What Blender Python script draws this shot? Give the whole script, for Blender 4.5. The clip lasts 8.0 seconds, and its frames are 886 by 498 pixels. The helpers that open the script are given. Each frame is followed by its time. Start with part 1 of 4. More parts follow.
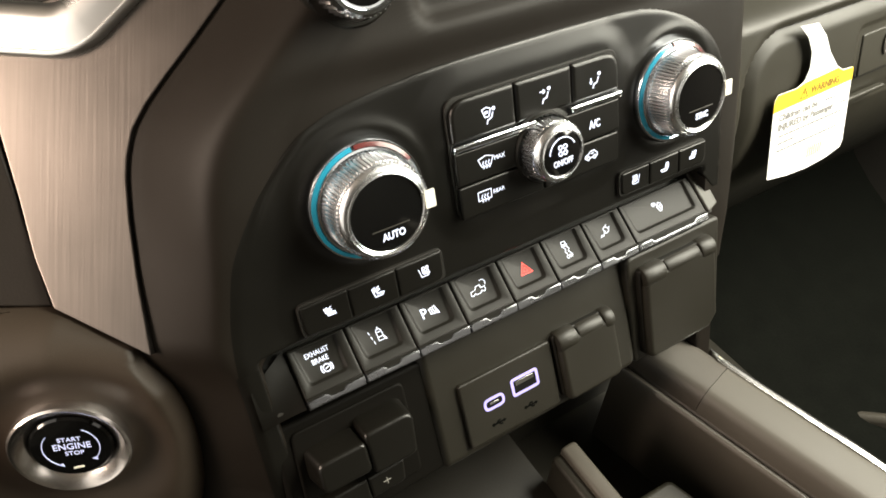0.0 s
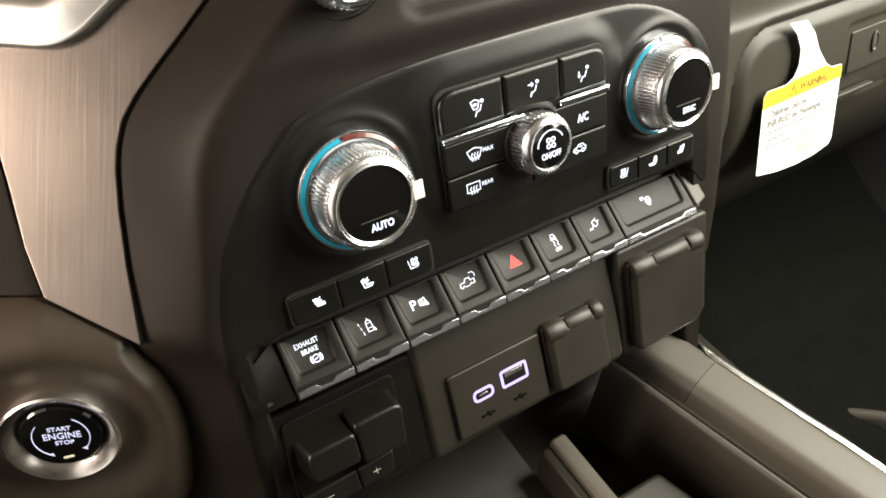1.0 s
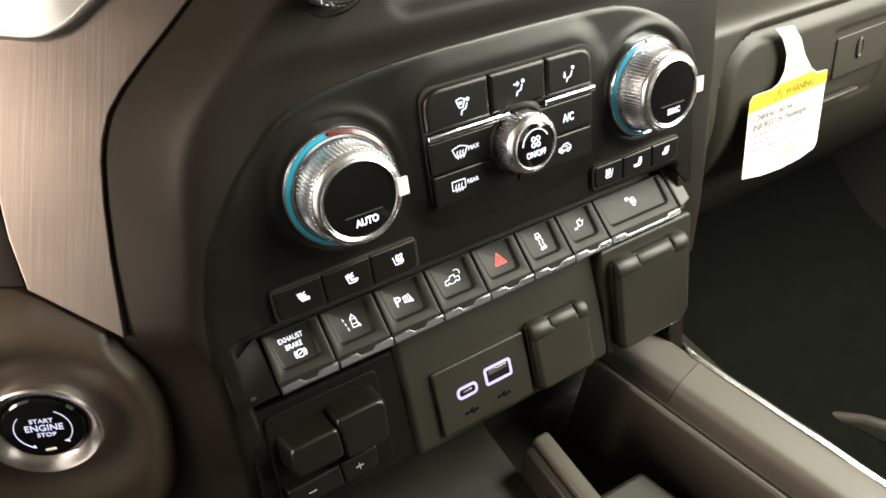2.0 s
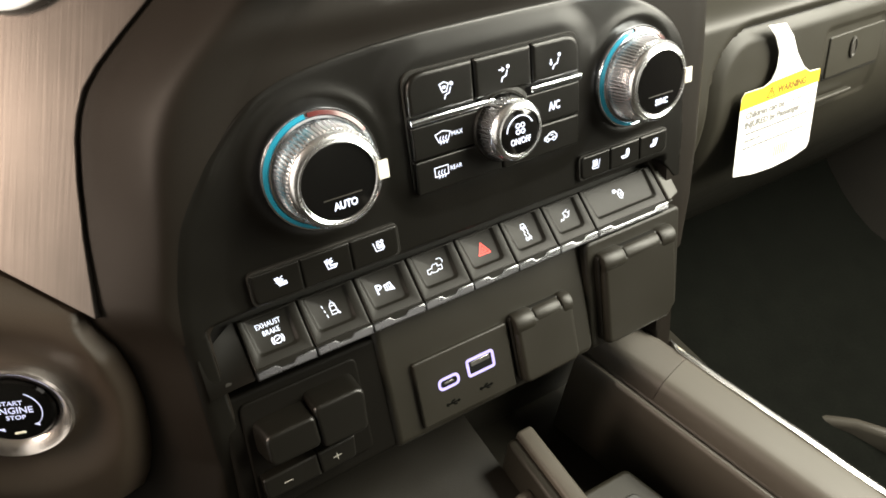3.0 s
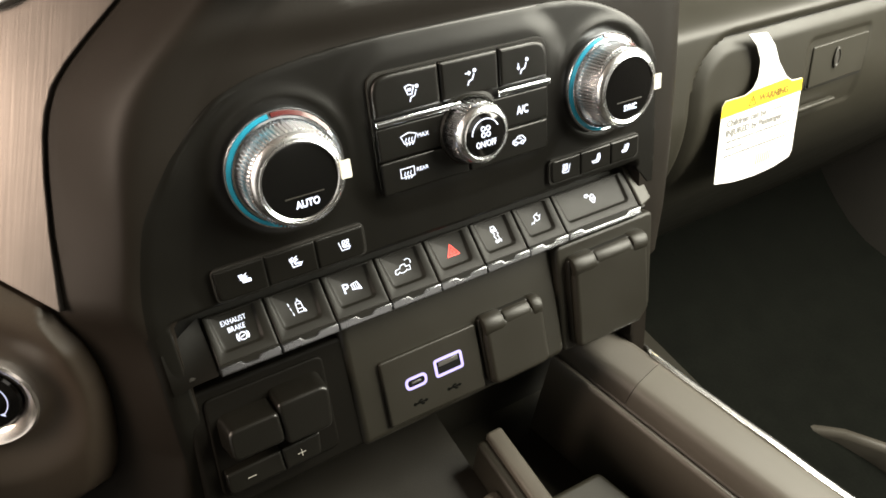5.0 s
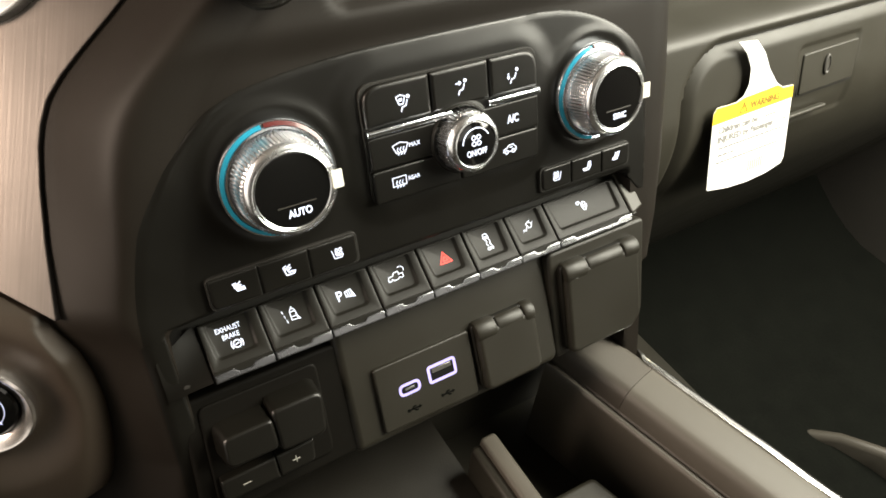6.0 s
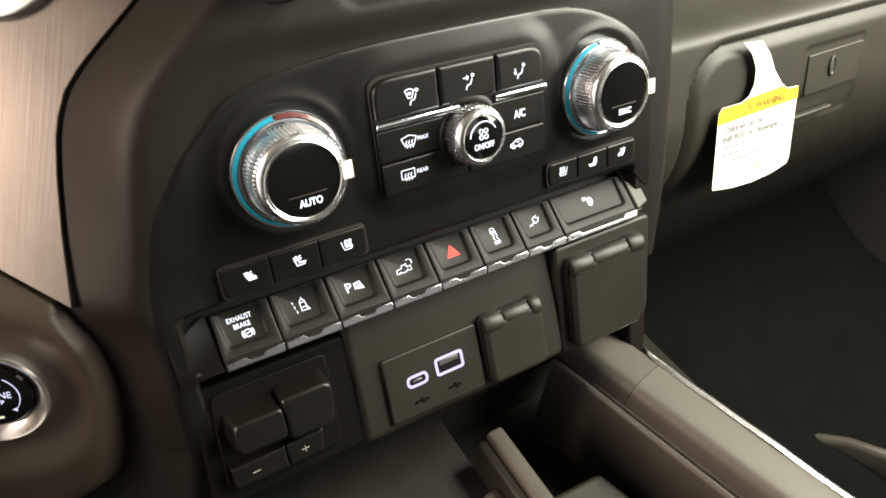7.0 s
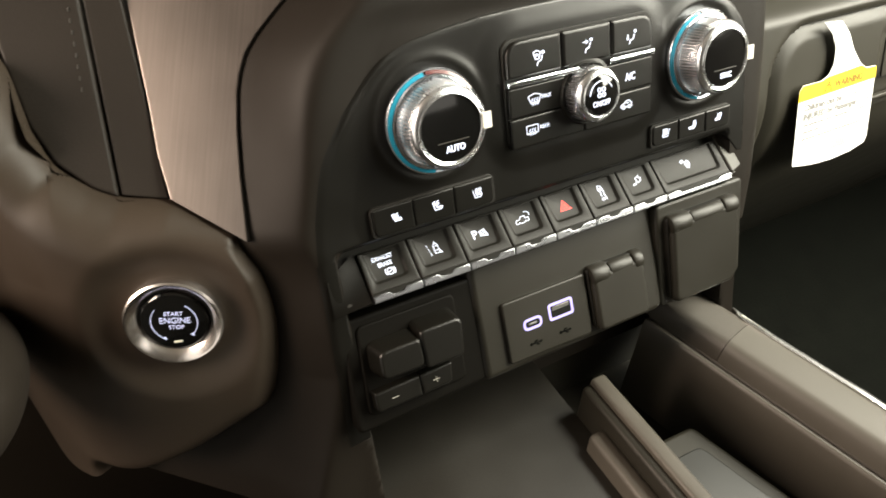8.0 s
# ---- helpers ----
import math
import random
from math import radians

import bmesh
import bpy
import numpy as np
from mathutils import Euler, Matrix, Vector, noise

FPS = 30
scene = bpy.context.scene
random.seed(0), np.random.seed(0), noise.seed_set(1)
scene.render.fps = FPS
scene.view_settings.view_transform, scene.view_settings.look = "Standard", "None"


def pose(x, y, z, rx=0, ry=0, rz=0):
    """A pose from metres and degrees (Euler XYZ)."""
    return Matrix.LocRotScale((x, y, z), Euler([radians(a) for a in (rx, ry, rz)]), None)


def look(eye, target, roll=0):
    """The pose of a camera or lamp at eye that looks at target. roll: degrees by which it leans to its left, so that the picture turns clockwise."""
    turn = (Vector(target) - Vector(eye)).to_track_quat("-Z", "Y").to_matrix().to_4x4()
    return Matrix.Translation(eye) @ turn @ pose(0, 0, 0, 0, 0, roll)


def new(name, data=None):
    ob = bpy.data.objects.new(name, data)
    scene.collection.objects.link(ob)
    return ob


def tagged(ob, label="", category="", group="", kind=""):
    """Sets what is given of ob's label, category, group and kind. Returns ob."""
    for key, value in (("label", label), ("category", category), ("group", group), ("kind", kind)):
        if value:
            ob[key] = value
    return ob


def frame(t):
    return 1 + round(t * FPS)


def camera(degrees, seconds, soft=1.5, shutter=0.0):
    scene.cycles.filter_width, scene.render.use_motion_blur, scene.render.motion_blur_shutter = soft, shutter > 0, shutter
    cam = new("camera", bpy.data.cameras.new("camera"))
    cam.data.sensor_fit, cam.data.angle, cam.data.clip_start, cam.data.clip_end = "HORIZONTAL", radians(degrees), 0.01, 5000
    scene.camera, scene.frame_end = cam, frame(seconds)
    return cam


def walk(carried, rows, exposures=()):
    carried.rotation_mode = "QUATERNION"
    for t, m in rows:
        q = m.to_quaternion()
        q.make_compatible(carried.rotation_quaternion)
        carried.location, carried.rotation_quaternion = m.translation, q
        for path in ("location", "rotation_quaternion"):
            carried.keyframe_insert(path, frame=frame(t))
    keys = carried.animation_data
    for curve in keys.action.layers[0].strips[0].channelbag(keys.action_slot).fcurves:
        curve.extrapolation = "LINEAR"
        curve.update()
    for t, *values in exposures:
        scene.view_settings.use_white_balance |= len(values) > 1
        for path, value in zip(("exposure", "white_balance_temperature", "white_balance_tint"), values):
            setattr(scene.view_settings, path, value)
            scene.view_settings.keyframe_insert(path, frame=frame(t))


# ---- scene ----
cam = camera(65.37, 8.0, soft=1.7, shutter=0.3)
PATH = [
    (0, (-0.04298, -0.16189, 0.99752), (0.7528, 1.0322, -0.3957), 2.36),
    (0.5, (-0.04274, -0.16220, 0.99364), (0.7581, 1.0261, -0.4016), 2.57),
    (1, (-0.04286, -0.16693, 0.99661), (0.7643, 1.0201, -0.3960), 2.80),
    (1.5, (-0.04365, -0.16933, 0.99887), (0.7746, 1.0116, -0.3925), 3.41),
    (3, (-0.03673, -0.17603, 0.98901), (0.8034, 1.0011, -0.3925), 5.21),
    (3.5, (-0.03672, -0.17822, 0.98853), (0.8023, 0.9964, -0.3958), 5.67),
    (4, (-0.03626, -0.18071, 0.98876), (0.8035, 0.9970, -0.3925), 5.94),
    (4.5, (-0.02666, -0.18470, 0.99068), (0.8090, 1.0009, -0.3863), 5.84),
    (5, (-0.02452, -0.18841, 0.99128), (0.8112, 1.0040, -0.3797), 5.75),
    (5.2, (-0.02430, -0.18930, 0.99180), (0.8246, 0.9946, -0.3785), 5.70),
    (6.5, (-0.02279, -0.19458, 0.99525), (0.8153, 1.0223, -0.3526), 5.27),
    (7, (-0.02801, -0.19907, 0.99200), (0.8077, 1.0279, -0.3482), 5.05),
    (7.2, (-0.02900, -0.20150, 0.99100), (0.8050, 1.0320, -0.3440), 4.90),
    (7.5, (-0.04731, -0.20595, 0.98962), (0.7791, 1.0357, -0.3428), 4.63),
    (7.8, (-0.07400, -0.21450, 0.98830), (0.6905, 1.0765, -0.3345), 2.68),
    (8, (-0.08720, -0.21943, 0.98815), (0.6611, 1.0880, -0.3274), 2.14),
]
walk(cam, [(t, look(eye, target, roll)) for t, eye, target, roll in PATH],
     exposures=[(0.0, 0.10), (1.5, 0.11), (3.0, 0.10), (5.0, 0.11), (6.5, 0.15), (7.5, 0.19), (8.0, 0.25)])

# ---- light: a lit hall seen through the cab's openings, plus an added overhead fill ----
world = bpy.data.worlds.new("hall")
scene.world = world
world.use_nodes = True
world.node_tree.nodes["Background"].inputs["Color"].default_value = (1.0, 0.93, 0.82, 1)
world.node_tree.nodes["Background"].inputs["Strength"].default_value = 1.08


def area_light(name, eye, target, sx, sy, watts, color):
    data = bpy.data.lights.new(name, "AREA")
    data.shape, data.size, data.size_y, data.energy, data.color = "RECTANGLE", sx, sy, watts, color
    ob = new(name, data)
    ob.matrix_world = look(eye, target)
    return ob


# Side lamp added to light the stack's driver side; its opening is assumed.
area_light("driver_side_light", (-0.90, 0.21, 1.16), (0.0, 0.05, 0.78), 0.52, 0.56, 23.5, (1.0, 0.79, 0.63))
area_light("passenger_window_light", (1.05, -0.40, 1.24), (0.25, 0.0, 0.75), 0.9, 0.50, 27.0, (1.0, 0.97, 0.82))
# Added overhead fill; no roof opening is known here.
area_light("overhead_fill_light", (0.82, -0.30, 1.735), (0.82, -0.299, 0.0), 0.46, 0.6, 37.0, (1.0, 0.965, 0.82))
scene.view_settings.exposure = 0.0

# ---- frames of the dashboard's faces ----


def axes(o, e1, e2):
    a, b = Vector(e1).normalized(), Vector(e2)
    c = a.cross(b).normalized()
    b = c.cross(a)
    m = Matrix((a, b, c)).transposed().to_4x4()
    m.translation = o
    return m


def shift(x, y, z):
    return Matrix.Translation((x, y, z))


def tip(deg):
    return Matrix.Rotation(radians(deg), 4, "X")


S18, C18 = math.sin(radians(18)), math.cos(radians(18))
PAN = axes((0, 0.0045, 0.75), (1, 0, 0), (0, S18, C18))
LOW = PAN @ shift(0, -0.030, 0.003) @ tip(-11.3)
COV = PAN @ shift(0, -0.020, 0.004) @ tip(-5)
KEY = PAN @ shift(0, 0, 0.004) @ tip(-41)
TRIM = axes((-0.0468, 0.030, 0.7808), (0.826, -0.5637, 0), (0.3624, 0.5309, 0.7661))
COLUMN = axes((-0.0845, 0.036, 0.746), (0.94, -0.3318, 0.0802), (0, 0.235, 0.972))
HOOD = axes((-0.0740, 0.0660, 0.7935), (0.980, -0.180, 0.0953), (0, 0.64, 0.768))
GLOVE = axes((0, 0.078, 0.736), (1, 0, 0), (0, math.sin(radians(17)), math.cos(radians(17))))

# ---- materials ----


def material(name, color, rough=0.5, metal=0.0, grain=0.0, grain_size=0.0004, vary=0.15, stretch=(1, 1, 1), glow=0.0,
             coat=0.0, spec=0.5, patch=0.03, rough_vary=0.08):
    m = bpy.data.materials.new(name)
    m.use_nodes = True
    nodes, links = m.node_tree.nodes, m.node_tree.links
    b = nodes["Principled BSDF"]
    b.inputs["Metallic"].default_value = metal
    b.inputs["Specular IOR Level"].default_value = spec
    b.inputs["Coat Weight"].default_value = coat
    b.inputs["Coat Roughness"].default_value = 0.06
    coord = nodes.new("ShaderNodeTexCoord")
    mapping = nodes.new("ShaderNodeMapping")
    mapping.inputs["Scale"].default_value = stretch
    links.new(coord.outputs["Object"], mapping.inputs["Vector"])
    big, small = nodes.new("ShaderNodeTexNoise"), nodes.new("ShaderNodeTexNoise")
    big.inputs["Scale"].default_value = 1 / patch
    big.inputs["Detail"].default_value = 6
    small.inputs["Scale"].default_value = 1 / grain_size
    small.inputs["Detail"].default_value = 3
    links.new(coord.outputs["Object"], big.inputs["Vector"])
    links.new(mapping.outputs["Vector"], small.inputs["Vector"])
    mix = nodes.new("ShaderNodeMixRGB")
    mix.inputs["Color1"].default_value = (*[c * (1 - vary) for c in color], 1)
    mix.inputs["Color2"].default_value = (*[min(1, c * (1 + vary)) for c in color], 1)
    links.new(big.outputs["Fac"], mix.inputs["Fac"])
    fine = nodes.new("ShaderNodeMixRGB")
    fine.blend_type = "OVERLAY"
    fine.inputs["Fac"].default_value = min(1.0, vary * 1.5)
    links.new(mix.outputs["Color"], fine.inputs["Color1"])
    links.new(small.outputs["Fac"], fine.inputs["Color2"])
    links.new(fine.outputs["Color"], b.inputs["Base Color"])
    ramp = nodes.new("ShaderNodeMapRange")
    ramp.inputs["To Min"].default_value = max(0.02, rough - rough_vary)
    ramp.inputs["To Max"].default_value = min(1, rough + rough_vary)
    links.new(big.outputs["Fac"], ramp.inputs["Value"])
    links.new(ramp.outputs["Result"], b.inputs["Roughness"])
    if grain:
        bump = nodes.new("ShaderNodeBump")
        bump.inputs["Strength"].default_value = grain
        bump.inputs["Distance"].default_value = 0.0003
        links.new(small.outputs["Fac"], bump.inputs["Height"])
        links.new(bump.outputs["Normal"], b.inputs["Normal"])
    if glow:
        b.inputs["Emission Color"].default_value = (*color, 1)
        b.inputs["Emission Strength"].default_value = glow
    return m


soft_black = material("soft_touch_black", (0.0240, 0.0218, 0.0158), 0.46, spec=0.36, grain=0.18, grain_size=0.0005, vary=0.12)
# Darker than soft_black: the weaker light low down is put into the colour.
shaded_lower_black = material("grained_shaded_black", (0.0125, 0.0110, 0.0075), 0.46, grain=0.22, grain_size=0.0005, vary=0.12, spec=0.36)
stack_brown = material("soft_touch_stack_brown", (0.0087, 0.0066, 0.0046), 0.55, grain=0.2, grain_size=0.0005, vary=0.12, spec=0.16)
brown_black = material("soft_touch_brown_black", (0.0315, 0.0234, 0.0166), 0.50, spec=0.27, grain=0.22, grain_size=0.0005, vary=0.12)
satin_black = material("satin_black_fascia", (0.0048, 0.0044, 0.0034), 0.34, spec=0.34, grain=0.08, grain_size=0.0003, vary=0.12)
key_black = material("switch_black", (0.0066, 0.0060, 0.0044), 0.47, spec=0.20, grain=0.12, grain_size=0.0003, vary=0.1)
brake_black = material("controller_black", (0.0048, 0.0044, 0.0034), 0.32, spec=0.34, grain=0.1, grain_size=0.0003, vary=0.1)
housing_black = material("controller_housing_black", (0.0040, 0.0035, 0.0027), 0.55, spec=0.07, grain=0.1, grain_size=0.0003, vary=0.1)
hood_black = material("stitched_hood_black", (0.0135, 0.0105, 0.0078), 0.55, spec=0.25, grain=0.3, grain_size=0.0009, vary=0.15)
dark_gap = material("dark_cavity", (0.012, 0.011, 0.009), 0.6, spec=0.3)
gloss_black = material("display_glass", (0.004, 0.004, 0.004), 0.09, coat=0.5, rough_vary=0.03)
chrome = material("chrome", (0.86, 0.90, 0.96), 0.16, 1.0, vary=0.04, rough_vary=0.05)
edge_chrome = material("key_edge_chrome", (0.26, 0.265, 0.28), 0.27, 1.0, vary=0.06)
film_chrome = material("film_covered_chrome", (0.66, 0.66, 0.65), 0.20, 1.0, grain=0.35, grain_size=0.010, vary=0.05)
satin_chrome = material("satin_chrome", (0.84, 0.855, 0.88), 0.27, 1.0, vary=0.06)
ring_metal = material("warm_satin_ring", (0.86, 0.81, 0.78), 0.24, 1.0, vary=0.05)
grip_metal = material("knurled_metal", (0.90, 0.915, 0.94), 0.27, 1.0, vary=0.08)
brushed = material("brushed_aluminium", (0.138, 0.122, 0.111), 0.34, 1.0, grain=0.12, grain_size=0.0012, vary=0.13, stretch=(1, 0.02, 1), rough_vary=0.05)
rail_paint = material("grey_rail_plastic", (0.070, 0.064, 0.054), 0.50, spec=0.3, grain=0.10, grain_size=0.0004, vary=0.06)
rail_end = material("grained_rail_end", (0.056, 0.050, 0.042), 0.48, spec=0.35, grain=0.35, grain_size=0.0006, vary=0.1)
console_grey = material("console_grey_plastic", (0.052, 0.046, 0.037), 0.46, grain=0.2, grain_size=0.0005)
pale_ink = material("pale_print", (0.15, 0.145, 0.14), 0.6)
tan_ink = material("tan_print", (0.36, 0.31, 0.20), 0.6)
cap_grey = material("grained_grey_cap", (0.036, 0.033, 0.028), 0.45, grain=0.4, grain_size=0.0006, vary=0.1)
port_dark = material("port_hollow_shade", (0.003, 0.003, 0.003), 0.5, spec=0.2)
pad_glass = material("charging_pad", (0.020, 0.020, 0.018), 0.34)
rubber = material("tray_rubber", (0.0105, 0.0092, 0.0070), 0.40, spec=0.45, grain=0.3, grain_size=0.0008)
carpet = material("dark_carpet", (0.0042, 0.0046, 0.0036), 0.95, spec=0.05, grain=0.9, grain_size=0.003, vary=0.4)
dim_glow = material("dim_lit_legend", (0.58, 0.62, 0.90), 0.5, glow=0.48, vary=0.02)
white_glow = material("lit_legend", (0.74, 0.80, 1.0), 0.5, glow=0.95, vary=0.02)
blue_glow = material("lit_port_ring", (0.36, 0.32, 0.78), 0.4, glow=0.50, vary=0.05)
red_glow = material("lit_hazard", (1.0, 0.035, 0.02), 0.5, glow=1.3, vary=0.03)
cold_blue = material("blue_dial_band", (0.02, 0.25, 0.38), 0.25, coat=0.4)
hot_red = material("red_dial_band", (0.09, 0.016, 0.015), 0.25, coat=0.4)
paper = material("white_card", (0.78, 0.78, 0.765), 0.6, vary=0.02)
yellow = material("yellow_print", (0.90, 0.62, 0.02), 0.55, vary=0.04)
ink = material("dark_print", (0.22, 0.13, 0.015), 0.6)
grey_ink = material("grey_print", (0.20, 0.195, 0.19), 0.6)
cream = material("cream_film_tab", (0.78, 0.76, 0.66), 0.45, vary=0.05)
grey_print = material("dim_print", (0.30, 0.29, 0.26), 0.5)
etched = material("moulded_symbol", (0.003, 0.003, 0.0026), 0.9, spec=0.03)
lining = material("headliner", (0.13, 0.122, 0.106), 0.9, grain=0.4, grain_size=0.002)
wall_lining = material("cab_lining", (0.05, 0.045, 0.038), 0.85, grain=0.4, grain_size=0.002)
metal_dark = material("port_shell", (0.30, 0.29, 0.28), 0.35, 1.0)

# ---- mesh helpers ----


def link_mesh(name, bm, mat, angle=35):
    bmesh.ops.recalc_face_normals(bm, faces=bm.faces)
    me = bpy.data.meshes.new(name)
    for f in bm.faces:
        f.smooth = True
    bm.to_mesh(me)
    bm.free()
    me.set_sharp_from_angle(angle=radians(angle))
    me.materials.append(mat)
    return new(name, me)


def part(name, bm, mat, parent, label="", m=None, angle=35):
    ob = link_mesh(name, bm, mat, angle)
    ob.parent = parent
    ob.matrix_local = m or Matrix()
    if label:
        tagged(ob, label)
    return ob


def thing(name, m, label, category, group="", kind=""):
    ob = new(name)
    ob.empty_display_size = 0.01
    ob.matrix_world = m
    return tagged(ob, label, category, group, kind)


def solid(name, bm, mat, m, label, category, kind="", angle=35):
    ob = link_mesh(name, bm, mat, angle)
    ob.matrix_world = m
    return tagged(ob, label, category, kind=kind)


def arc(cx, cy, r, a0, a1, n=12):
    return [(cx + r * math.cos(radians(a0 + (a1 - a0) * k / n)), cy + r * math.sin(radians(a0 + (a1 - a0) * k / n))) for k in range(n + 1)]


class Outline(list):
    """A closed outline that remembers the polygon and the corner radii it was made from."""


def rounded(points, r, n=5):
    """A closed outline with its corners rounded; r is one radius or one for each corner."""
    out, count = Outline(), len(points)
    radii = list(r) if isinstance(r, (list, tuple)) else [r] * count
    out.poly, out.radii, out.n = [tuple(p) for p in points], radii, n
    for k in range(count):
        p, a, b = Vector(points[k]), Vector(points[k - 1]), Vector(points[(k + 1) % count])
        rad = max(radii[k], 0.00002)
        da, db = (a - p), (b - p)
        la, lb = da.length, db.length
        da, db = da / la, db / lb
        half = math.acos(max(-1, min(1, da.dot(db)))) / 2
        t = min(rad / max(1e-6, math.tan(half)), la * 0.48, lb * 0.48)
        s, e = p + da * t, p + db * t
        for q in range(n + 1):
            f = q / n
            out.append(tuple(s * (1 - f) ** 2 + p * 2 * f * (1 - f) + e * f * f))
    return out


def rrect(x0, y0, x1, y1, r, n=5):
    return rounded([(x0, y0), (x1, y0), (x1, y1), (x0, y1)], r, n)


def smoothed(points, count, times):
    """A closed outline at even steps, its corners eased by averaging."""
    pts = [Vector(p) for p in points]
    legs = [(pts[(k + 1) % len(pts)] - pts[k]).length for k in range(len(pts))]
    total, out = sum(legs), []
    for j in range(count):
        at, k = total * j / count, 0
        while at > legs[k]:
            at, k = at - legs[k], k + 1
        out.append(pts[k].lerp(pts[(k + 1) % len(pts)], at / max(legs[k], 1e-9)))
    for q in range(times):
        out = [out[k] * 0.5 + (out[k - 1] + out[(k + 1) % count]) * 0.25 for k in range(count)]
    return [tuple(p) for p in out]


def shrink(points, d):
    """A counter-clockwise polygon moved inwards by d."""
    out, n = [], len(points)
    for k in range(n):
        p, a, b = Vector(points[k]), Vector(points[k - 1]), Vector(points[(k + 1) % n])
        e, f = (p - a).normalized(), (b - p).normalized()
        ne, nf = Vector((-e.y, e.x)), Vector((-f.y, f.x))
        m = ne + nf
        m = m * 2 / max(0.8, m.length_squared) if m.length > 1e-6 else ne
        out.append((p.x + m.x * d, p.y + m.y * d))
    return out


def inset(outline, d):
    if d <= 0:
        return outline
    if isinstance(outline, Outline):
        poly = outline.poly
        turns = [(Vector(poly[k]) - Vector(poly[k - 1])).cross(Vector(poly[(k + 1) % len(poly)]) - Vector(poly[k])) for k in range(len(poly))]
        radii = [max(r - d, 0.0001) if c >= 0 else r + d for r, c in zip(outline.radii, turns)]
        return rounded(shrink(poly, d), radii, outline.n)
    return shrink(outline, d)


def slab(bm, outline, z0, z1, bevel=0.001, seg=3, cap=True, deep=None):
    """A plate from z0 to z1 over an outline, its upper edge rounded."""
    area = sum(outline[k - 1][0] * outline[k][1] - outline[k][0] * outline[k - 1][1] for k in range(len(outline)))
    pts = outline
    if area < 0:
        pts = rounded(outline.poly[::-1], outline.radii[::-1], outline.n) if isinstance(outline, Outline) else outline[::-1]
    loops = [(0.0, z0)]
    for k in range(seg + 1):
        a = math.pi / 2 * k / seg
        loops.append((bevel * (1 - math.cos(a)), z1 - (deep or bevel) * (1 - math.sin(a))))
    rows = []
    for d, z in loops:
        ring = inset(pts, d) if d > 0 else pts
        rows.append([bm.verts.new((x, y, z)) for x, y in ring])
    n = len(pts)
    for lower, upper in zip(rows, rows[1:]):
        for k in range(n):
            bm.faces.new((lower[k], lower[(k + 1) % n], upper[(k + 1) % n], upper[k]))
    lip = [bm.verts.new((x, y, z1)) for x, y in inset(pts, bevel + min(0.0004, bevel))]
    for k in range(n):
        bm.faces.new((rows[-1][k], rows[-1][(k + 1) % n], lip[(k + 1) % n], lip[k]))
    if cap:
        bm.faces.new(lip)
        bm.faces.new(rows[0][::-1])
    return bm


def plate(outline, z0, z1, bevel=0.001, seg=3):
    return slab(bmesh.new(), outline, z0, z1, bevel, seg)


def lathe(profile, seg=72, bm=None, closed=True):
    """Turns (radius, height) pairs about z; a third value cuts teeth of that depth, one in four steps."""
    bm = bm or bmesh.new()
    rows = []
    for entry in profile:
        r, z = entry[0], entry[1]
        cut = entry[2] if len(entry) > 2 else 0.0
        ring = []
        for k in range(seg):
            a = 2 * math.pi * k / seg
            rr = r - cut * (0.0, 0.0, 1.0, 1.0)[k % 4]
            ring.append(bm.verts.new((rr * math.cos(a), rr * math.sin(a), z)))
        rows.append(ring)
    for lower, upper in zip(rows, rows[1:]):
        for k in range(seg):
            bm.faces.new((lower[k], lower[(k + 1) % seg], upper[(k + 1) % seg], upper[k]))
    if closed:
        bm.faces.new(rows[0][::-1])
        bm.faces.new(rows[-1])
    return bm


def band(r0, r1, a0, a1, z0, z1, n=48):
    """A piece of a ring, sloping from (r0, z0) to (r1, z1), with a little depth."""
    bm = bmesh.new()
    rows = []
    for k in range(n + 1):
        a = radians(a0 + (a1 - a0) * k / n)
        c, s = math.cos(a), math.sin(a)
        rows.append([bm.verts.new((r * c, r * s, z)) for r, z in ((r0, z0), (r1, z1), (r1, z1 - 0.0006), (r0, z0 - 0.0006))])
    for p, q in zip(rows, rows[1:]):
        for k in range(4):
            bm.faces.new((p[k], p[(k + 1) % 4], q[(k + 1) % 4], q[k]))
    bm.faces.new(rows[0])
    bm.faces.new(rows[-1][::-1])
    return bm


